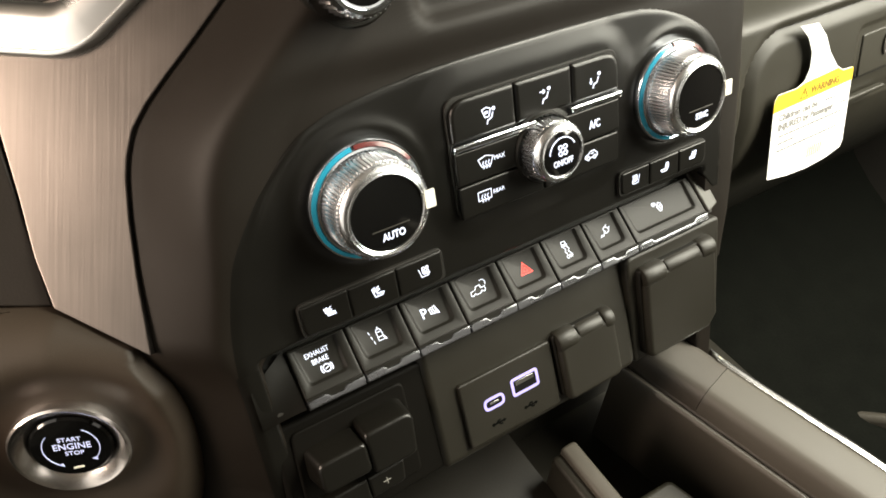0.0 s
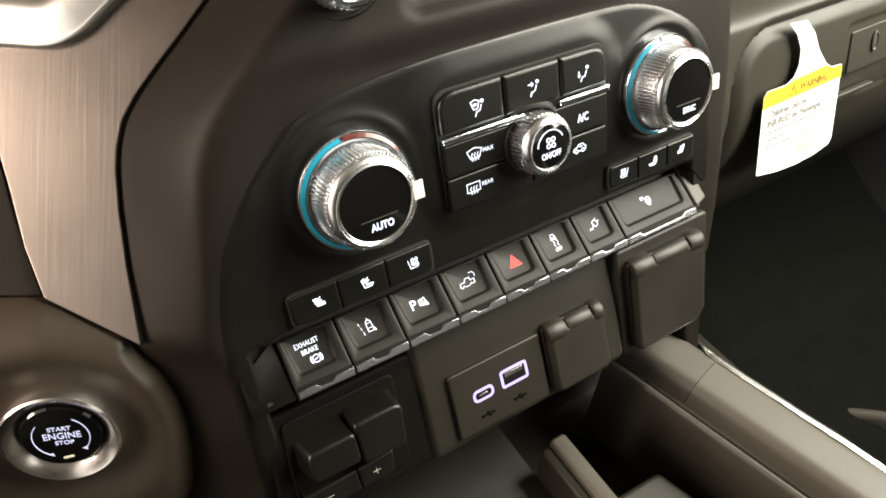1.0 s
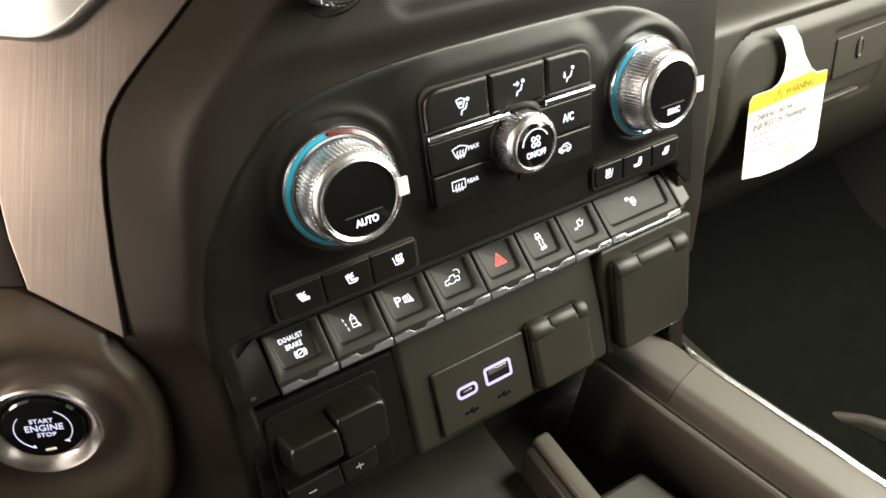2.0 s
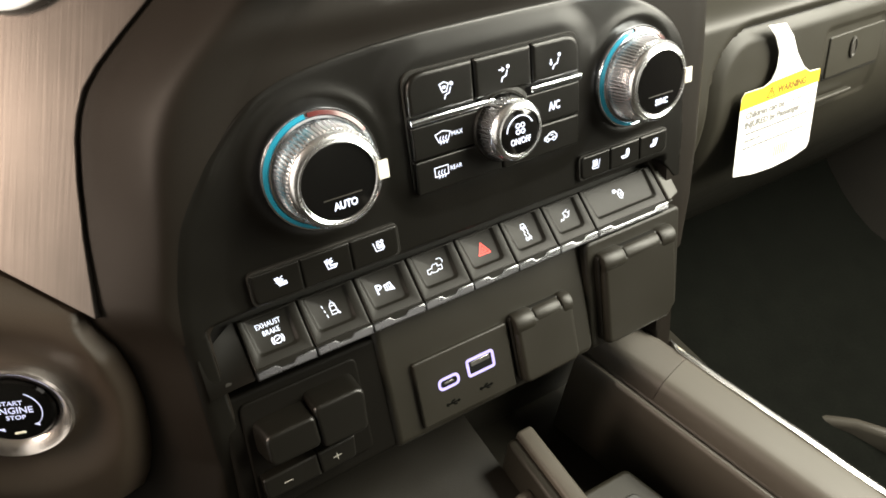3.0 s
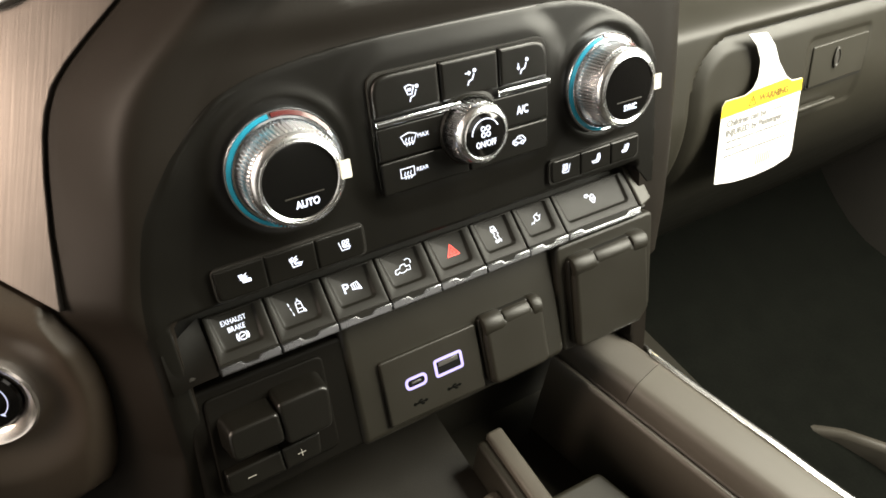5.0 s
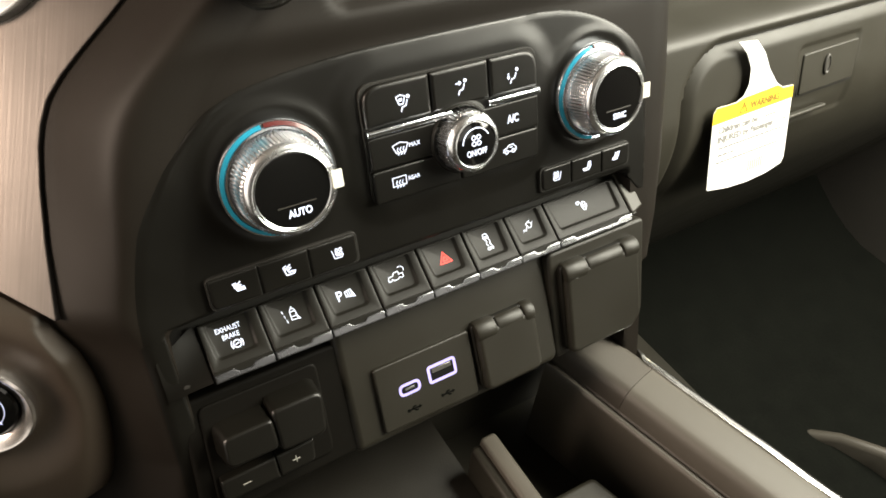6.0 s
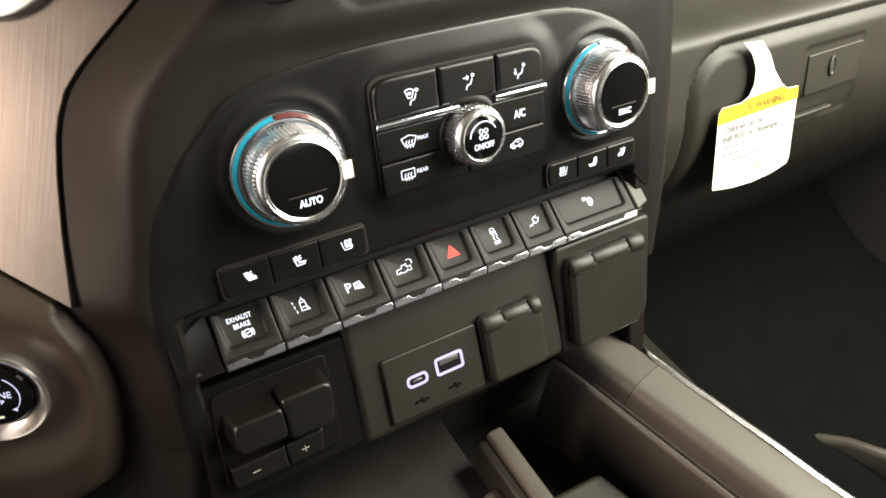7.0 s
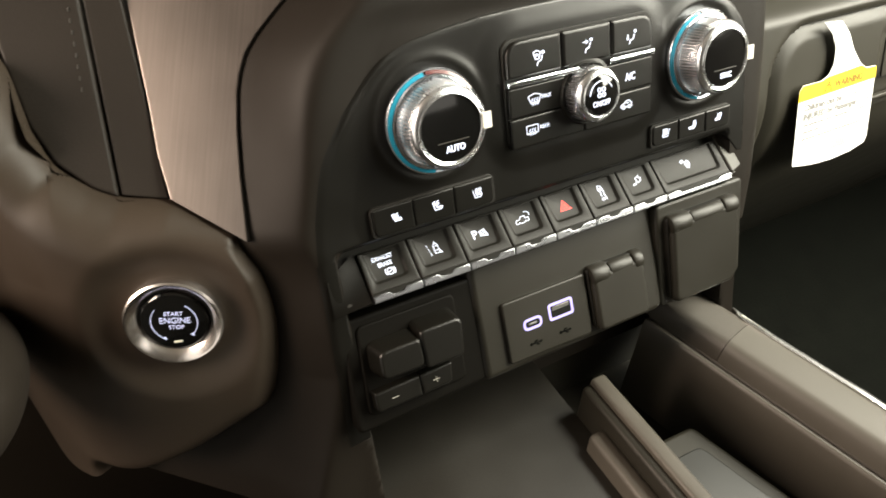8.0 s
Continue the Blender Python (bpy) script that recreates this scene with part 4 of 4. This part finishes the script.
def shroud_height(x, y):
    """The panel's face: a dish round the button, a turned-down side edge, a rolled top and a fold towards the column."""
    face = 0.0058 * step(math.hypot(x + 0.0018, y + 0.0024), 0.0265, 0.046) - 0.0004
    low = -0.0200
    t = line_distance(x, y, SHROUD_SIDE) / (0.0105 + 0.0055 * step(0.02 - y, 0.0, 0.07))
    t = 1 - math.log(1 + math.exp((1 - t) * 9)) / 9
    side = low + (face - low) * max(0.0, t)
    rim = between(-x, [(-0.0395, -0.004), (-0.0076, -0.0165), (0.0142, -0.0200), (0.0395, -0.0235), (0.0465, -0.031), (0.055, -0.042)])[0]
    q = min(1.0, line_distance(x, y, SHROUD_TOP + [(0.0395, 0.0305)]) / 0.026)
    top = rim + (face - rim) * math.sqrt(1 - (1 - q) ** 2)
    fold = -0.0470 - 0.1 * max(0.0, y - 0.02) - x
    return min(side, top) - 0.0095 * math.log(1 + math.exp(fold / 0.010))


def shroud_mesh():
    bm, cx, cy, n = bmesh.new(), -0.0200, 0.0, len(SHROUD)
    fractions = [0.02 + 0.98 * (1 - (1 - k / 69) ** 1.5) for k in range(70)]
    rows = []
    for f in fractions:
        ring = [(cx + (x - cx) * f, cy + (y - cy) * f) for x, y in SHROUD]
        rows.append([bm.verts.new((x, y, shroud_height(x, y))) for x, y in ring])
    rows.append([bm.verts.new((x, y, shroud_height(x, y) - 0.004)) for x, y in SHROUD])
    rows.append([bm.verts.new((x, y, -0.09)) for x, y in SHROUD])
    for p, q in zip(rows, rows[1:]):
        for k in range(n):
            bm.faces.new((p[k], p[(k + 1) % n], q[(k + 1) % n], q[k]))
    bm.faces.new(rows[0])
    return bm


solid("column_panel", shroud_mesh(), brown_black, COLUMN, "dark grained dashboard panel dished round the start button", "panel", "structure", 60)

starter = thing("start_button", COLUMN @ shift(-0.0018, -0.0024, 0.0), "engine start button with a satin chrome ring", "button")
part("ring", lathe([(0.0228, -0.002), (0.0230, 0.0026), (0.0226, 0.0042), (0.0217, 0.0049), (0.0207, 0.0045), (0.0184, 0.0026), (0.0160, 0.0008), (0.0156, 0.0000)], 96), ring_metal, starter, "satin chrome ring")
part("cap", lathe([(0.0157, -0.001), (0.0157, 0.0016), (0.0148, 0.0024), (0.0001, 0.0027)], 64), gloss_black, starter, "glossy black cap")
st = letters("START", 0.0030, (0.0008, 0.0046), z=0.0028, turn=-8, squeeze=1.0)
letters("ENGINE", 0.0046, (0.0006, 0.0008), z=0.0028, turn=-8, bm=st, squeeze=0.88)
letters("STOP", 0.0030, (0.0004, -0.0029), z=0.0028, turn=-8, bm=st, squeeze=1.0)
strokes([arc(0, 0, 0.0106, 130, 232, 16), arc(0, 0, 0.0106, 50, -52, 16)], 0.00032, bm=st, z=0.0026)
fills([[(0.0106 * math.cos(radians(a)) + dx, 0.0106 * math.sin(radians(a)) + dy) for dx, dy in ((-0.0010, 0.0005), (0.0008, -0.0008), (0.0007, 0.0010))] for a in (232, -52)], bm=st, z=0.0026)
part("legend", st, dim_glow, starter)
part("indicator", plate(rrect(-0.0030, -0.0117, 0.0012, -0.0105, 0.0005, 2), 0.0020, 0.0028, 0.0002, 1), cream, starter)

column = bmesh.new()
bmesh.ops.create_uvsphere(column, u_segments=48, v_segments=24, radius=1.0)
bmesh.ops.transform(column, matrix=shift(-0.186, 0.045, 0.738) @ Matrix.Rotation(radians(-24), 4, "X") @ Matrix.Diagonal((0.034, 0.08, 0.034, 1)), verts=column.verts)
solid("steering_column", column, hood_black, Matrix(), "dark plastic steering column cover in the dashboard", "column", "structure", 60)

solid("hood_side_panel", plate([(0.0020, -0.0032), (0.0052, 0.0886), (0.0072, 0.1454), (-0.0076, 0.1454), (-0.0108, 0.0916), (-0.0177, 0.0037)], -0.004, 0.0, 0.0010, 3), hood_black, HOOD, "dark panel between trim and instrument hood", "panel", "structure")
hood = thing("instrument_hood", HOOD, "dark stitched leatherette instrument hood side", "instrument hood")
part("skin", plate(rounded([(-0.0189, 0.0030), (-0.0121, 0.0918), (-0.0089, 0.1454), (-0.0520, 0.1454), (-0.0493, 0.0695), (-0.0467, 0.0422), (-0.0408, 0.0240), (-0.0280, 0.0090)], [0.001, 0.01, 0, 0, 0.02, 0.02, 0.02, 0.008]), -0.004, 0.0012, 0.0015, 3), hood_black, hood)
for k in range(9):
    f = 0.2 + k / 11
    part("stitch", plate(rrect(-0.0010, -0.0004, 0.0010, 0.0004, 0.0003, 2), 0.0010, 0.0017, 0.0003, 2), cap_grey, hood, m=shift(-0.0224 + 0.0059 * f, 0.042 + 0.056 * f, 0) @ Matrix.Rotation(radians(78), 4, "Z"))

# ---- glove box side ----


def dash_right(x, v):
    d = box_distance(x, v, 0.667, -0.160, 0.300, 0.206, 0.038)
    z = 0.0
    if d > 0:
        z += 0.001 - 1.7 * max(0, v - 0.050) * step(v, 0.046, 0.070)
    else:
        z += -0.003 + 0.004 * step(-d, 0.0, 0.012)
    z -= 0.0020 * math.exp(-((d - 0.0010) / 0.0026) ** 2)
    pull = box_distance(x, v, 0.535, -0.006, 0.041, 0.034, 0.006)
    z -= 0.0015 * step(-pull, 0.0, 0.003)
    under = max(0.0, -v)
    z -= 4.6 * min(under, 0.12) ** 2 + 1.104 * max(0.0, under - 0.12)
    return (x, v, z)


def dash_piece(door):
    """The passenger dashboard with its glove box door cut out, or the door alone."""
    bm = sheet(spread(0.277, 1.08, 330), spread(-0.36, 0.20, 290), dash_right)
    inside = lambda f: box_distance(*f.calc_center_median()[:2], 0.667, -0.160, 0.300, 0.206, 0.038) < 0.001
    bmesh.ops.delete(bm, geom=[f for f in bm.faces if inside(f) != door], context="FACES")
    return bm


passenger_dash = solid("glovebox_dash", dash_piece(False), soft_black, GLOVE, "dark soft-touch passenger dashboard round a closed glove box", "dashboard", "structure", 50)
part("glovebox_door", dash_piece(True), soft_black, passenger_dash, "closed dark glove box door", angle=50)
latch = thing("glovebox_latch", GLOVE, "black glove box latch with a small lock", "latch")
part("paddle", plate(rounded([(0.5020, -0.0140), (0.5740, -0.0130), (0.5750, 0.0200), (0.5020, 0.0192)], 0.002), -0.003, 0.0008, 0.0010, 3), soft_black, latch)
part("recess", plate(rrect(0.5000, -0.0155, 0.5770, 0.0225, 0.004), -0.003, -0.0006, 0.0004, 2), dark_gap, latch)
lock = lathe([(0.0052, 0.0), (0.0050, 0.0012), (0.0040, 0.0016), (0.0034, 0.0008), (0.0001, 0.0008)], 32)
bmesh.ops.transform(lock, matrix=shift(0.5335, 0.0060, 0.0010) @ Matrix.Diagonal((0.8, 1.7, 1, 1)), verts=lock.verts)
part("lock", lock, cap_grey, latch)
part("pull_lip", plate(rrect(0.480, -0.0315, 0.540, -0.0280, 0.0012), -0.002, 0.0030, 0.0012, 3), soft_black, latch)

tag = thing("warning_tag", GLOVE @ shift(-0.005, 0.0, 0.0), "white card airbag warning tag with a yellow band", "tag")
TAG = rounded([(0.3985, -0.0648), (0.4220, -0.0690), (0.4460, -0.0706), (0.4700, -0.0694), (0.4885, -0.0656), (0.4910, -0.0606), (0.4892, 0.0002), (0.4760, 0.0012), (0.4680, 0.0063), (0.4570, 0.0190), (0.4490, 0.0330), (0.4380, 0.0440), (0.4174, 0.0460), (0.4280, 0.0360), (0.4345, 0.0240), (0.4345, 0.0120), (0.4300, 0.0040), (0.4220, 0.0008), (0.4010, 0.0012), (0.3976, -0.0030)],
              [0.002, 0.03, 0.03, 0.03, 0.002, 0.003, 0.001, 0.006, 0.006, 0.01, 0.008, 0.003, 0.0, 0.006, 0.008, 0.008, 0.006, 0.004, 0.001, 0.001])
part("card", plate(TAG, 0.0060, 0.0064, 0.0001, 1), paper, tag)
part("yellow_band", plate([(0.3974, -0.0118), (0.4898, -0.0100), (0.4893, -0.0002), (0.4765, 0.0004), (0.4700, 0.0040), (0.4300, 0.0024), (0.4220, 0.0004), (0.4012, 0.0008), (0.3980, -0.0028)], 0.0062, 0.0066, 0.0001, 1), yellow, tag, "yellow band")
part("heading", letters("WARNING", 0.0076, (0.4560, -0.0052), z=0.0067, bold=0.00030, squeeze=0.92), ink, tag)
part("warning_sign", strokes([[(0.4270, -0.0086), (0.4354, -0.0086), (0.4312, -0.0014), (0.4270, -0.0086)], [(0.4312, -0.0038), (0.4312, -0.0064)]], 0.0009, z=0.0067), ink, tag)
tx = letters("Children can be", 0.0070, (0.4050, -0.0180), z=0.0065, align="LEFT", bold=0.00026)
letters("INJURED by Passenger", 0.0070, (0.4050, -0.0256), z=0.0065, bm=tx, align="LEFT", bold=0.00026)
part("text", tx, grey_ink, tag)
bars = bmesh.new()
rng = random.Random(4)
for x0, x1, y in ((0.4590, 0.4700, -0.0180), (0.4800, 0.4850, -0.0254), (0.4070, 0.4790, -0.0325), (0.4070, 0.4250, -0.0383), (0.4060, 0.4760, -0.0441)):
    x = x0
    while x < x1:
        w = rng.uniform(0.0014, 0.0056)
        slab(bars, rrect(x, y - 0.0007, min(x + w, x1 + 0.002), y + 0.0007, 0.0003, 2), 0.0063, 0.0066, 0.00005, 1)
        x += w + 0.0008
part("small_print", bars, pale_ink, tag)
bars = bmesh.new()
for k in range(7):
    slab(bars, rrect(0.4450 + 0.0026 * k, -0.0610, 0.4450 + 0.0026 * k + 0.0014, -0.0520, 0.0001, 1), 0.0063, 0.0066, 0.00005, 1)
part("stamp", bars, tan_ink, tag)

# ---- console ----
D = Vector((0.222, -0.975, 0))
SIDE = Vector((0.975, 0.222, 0))


def along(s):
    return (Vector((0.2145, -0.0291, 0)) + D * s, SIDE, (0, 0, 1))


TOP_RAIL = [(-0.0012, 0.6395), (-0.0010, 0.6445), (0.0001, 0.6492), (0.0018, 0.6526), (0.0042, 0.6546), (0.0072, 0.6555), (0.0120, 0.6559), (0.0180, 0.6560), (0.0240, 0.6556), (0.0290, 0.6546), (0.0316, 0.6530), (0.0340, 0.6400)]
RAIL_SIDE = [(-0.012, 0.48), (-0.0085, 0.620), (-0.0078, 0.6370), (-0.0062, 0.6395), (-0.0040, 0.6395), (-0.0025, 0.6380), (0.0000, 0.6400), (0.0000, 0.48)]
OUTER_SIDE = [(0.0010, 0.48), (0.0010, 0.6395), (0.0335, 0.6395), (0.0372, 0.6440), (0.0385, 0.630), (0.0400, 0.20), (0.0010, 0.20)]
console = thing("center_console", Matrix(), "grey plastic centre console with side rails and open bins", "console", kind="structure")
part("rail", sweep(TOP_RAIL, [along(s) for s in spread(0.0235, 0.75, 40)]), rail_paint, console, "light grey console side rail", angle=50)
part("rail_cap", sweep(TOP_RAIL, [along(s) for s in spread(-0.06, 0.0232, 8)]), rail_end, console, "darker grained end of the rail", angle=50)
part("rail_side", sweep(RAIL_SIDE, [along(s) for s in spread(-0.03, 0.75, 30)]), console_grey, console, angle=50)
part("lip", sweep([(-0.0082, 0.6374), (-0.0074, 0.6396), (-0.0060, 0.6404), (-0.0045, 0.6398), (-0.0045, 0.6374)], [along(s) for s in spread(0.0, 0.75, 30)]), console_grey, console, angle=60)
part("outer_side", sweep(OUTER_SIDE, [along(s) for s in spread(-0.03, 0.75, 30)]), soft_black, console, angle=50)
strip_bm, strip_rows = bmesh.new(), []
for s in spread(0.008, 0.75, 180):
    o, e, u = along(s)
    thin = 0.25 + 0.75 * step(s, 0.008, 0.018)
    o = o + SIDE * 0.0006 * noise.noise((s * 34, 3, 0)) + Vector((0, 0, 0.0008 * noise.noise((s * 27, 8, 0))))
    strip_rows.append([strip_bm.verts.new(o + e * (0.0384 + (a - 0.0384) * thin) + Vector(u) * (0.6430 + (b - 0.6430) * (0.75 + 0.25 * thin))) for a, b in ((0.0285, 0.6530), (0.0293, 0.6556), (0.0325, 0.6560), (0.0358, 0.6532), (0.0382, 0.6480), (0.0384, 0.6430), (0.0340, 0.6430))])
for p, q in zip(strip_rows, strip_rows[1:]):
    for k in range(7):
        strip_bm.faces.new((p[k], p[(k + 1) % 7], q[(k + 1) % 7], q[k]))
part("chrome_strip", strip_bm, film_chrome, console, "bright chrome strip", angle=50)
# Shaded sides and lit top are put into two colours, dark below pale.
part("divider", block(0.1165, -0.80, 0.50, 0.1320, -0.0370, 0.6560, 0.0030, 3), shaded_lower_black, console)
part("lit_divider_top", block(0.1225, -0.79, 0.6500, 0.1328, -0.0365, 0.6600, 0.0022, 3), console_grey, console, "top of the bin divider, made paler for the light on it")
part("lower_rim", block(0.1062, -0.80, 0.50, 0.1176, -0.0600, 0.6440, 0.0035, 3), console_grey, console)
part("tray_floor", sheet(spread(-0.02, 0.1162, 40), spread(-0.80, 0.05, 60), lambda x, y: (x, y, 0.6300 - 0.003 * step(0.03 - x, 0, 0.05))), rubber, console, "dark rubber tray mat")
part("bin_floor", block(0.1345, -0.80, 0.545, 0.34, 0.05, 0.5600, 0.002, 2), shaded_lower_black, console)
insert = part("bin_insert", plate(rounded([(0.1380, -0.0640), (0.1380, -0.42), (0.2940, -0.42), (0.1975, -0.0660)], 0.006), 0.5610, 0.6000, 0.003, 4), soft_black, console)
part("charging_pad", plate(rounded([(0.1480, -0.0800), (0.1480, -0.40), (0.2780, -0.40), (0.1900, -0.0810)], 0.006), 0.5990, 0.6012, 0.0006, 2), pad_glass, insert, "smooth grey charging pad")
part("side_wall", block(-0.045, -0.80, 0.20, -0.020, 0.05, 0.6300, 0.006, 3), soft_black, console)
part("front_wall", block(-0.050, 0.020, 0.20, 0.28, 0.035, 0.70, 0.002, 2), shaded_lower_black, console)

trim_path = [(0.640, 0.06, 0.30), (0.657, -0.005, 0.285), (0.674, -0.038, 0.236), (0.696, -0.075, 0.258), (0.709, -0.117, 0.275), (0.730, -0.22, 0.275), (0.760, -0.45, 0.275)]
stations = []
for k, p in enumerate(trim_path):
    a, b = Vector(trim_path[max(0, k - 1)]), Vector(trim_path[min(len(trim_path) - 1, k + 1)])
    e = (b - a).normalized()
    stations.append((p, (-e.y, e.x, 0), (0, 0, 1)))
solid("floor_trim", sweep([(-0.004, -0.05), (-0.002, 0.000), (0.002, 0.006), (0.007, 0.008), (0.012, 0.006), (0.018, 0.000), (0.022, -0.05)], stations[2:]), console_grey, Matrix(),
      "dark moulded trim edge in the passenger footwell", "trim", "structure", 50)

# Unseen block added to keep driver-side light off the column panel.
solid("shade_block", block(-0.62, 0.110, 0.66, -0.170, 0.26, 0.830, 0.03, 4), hood_black, Matrix(), "dark unseen block added to shade the column panel's upper left", "dashboard", "structure")
solid("knee_panel", block(-0.78, 0.125, 0.28, -0.045, 0.155, 0.82, 0.01), brown_black, Matrix(), "dark driver knee panel under the dashboard", "dashboard", "structure")

# ---- upper dashboard closing the place ----
solid("dash_top", block(-0.78, 0.16, 0.93, 1.06, 0.88, 0.97, 0.01), soft_black, Matrix(), "dark dashboard top pad", "dashboard", "structure")
solid("dash_back", block(-0.78, 0.20, 0.45, 1.06, 0.24, 0.93, 0.005), dark_gap, Matrix(), "dark inner dashboard bulkhead", "dashboard", "structure")
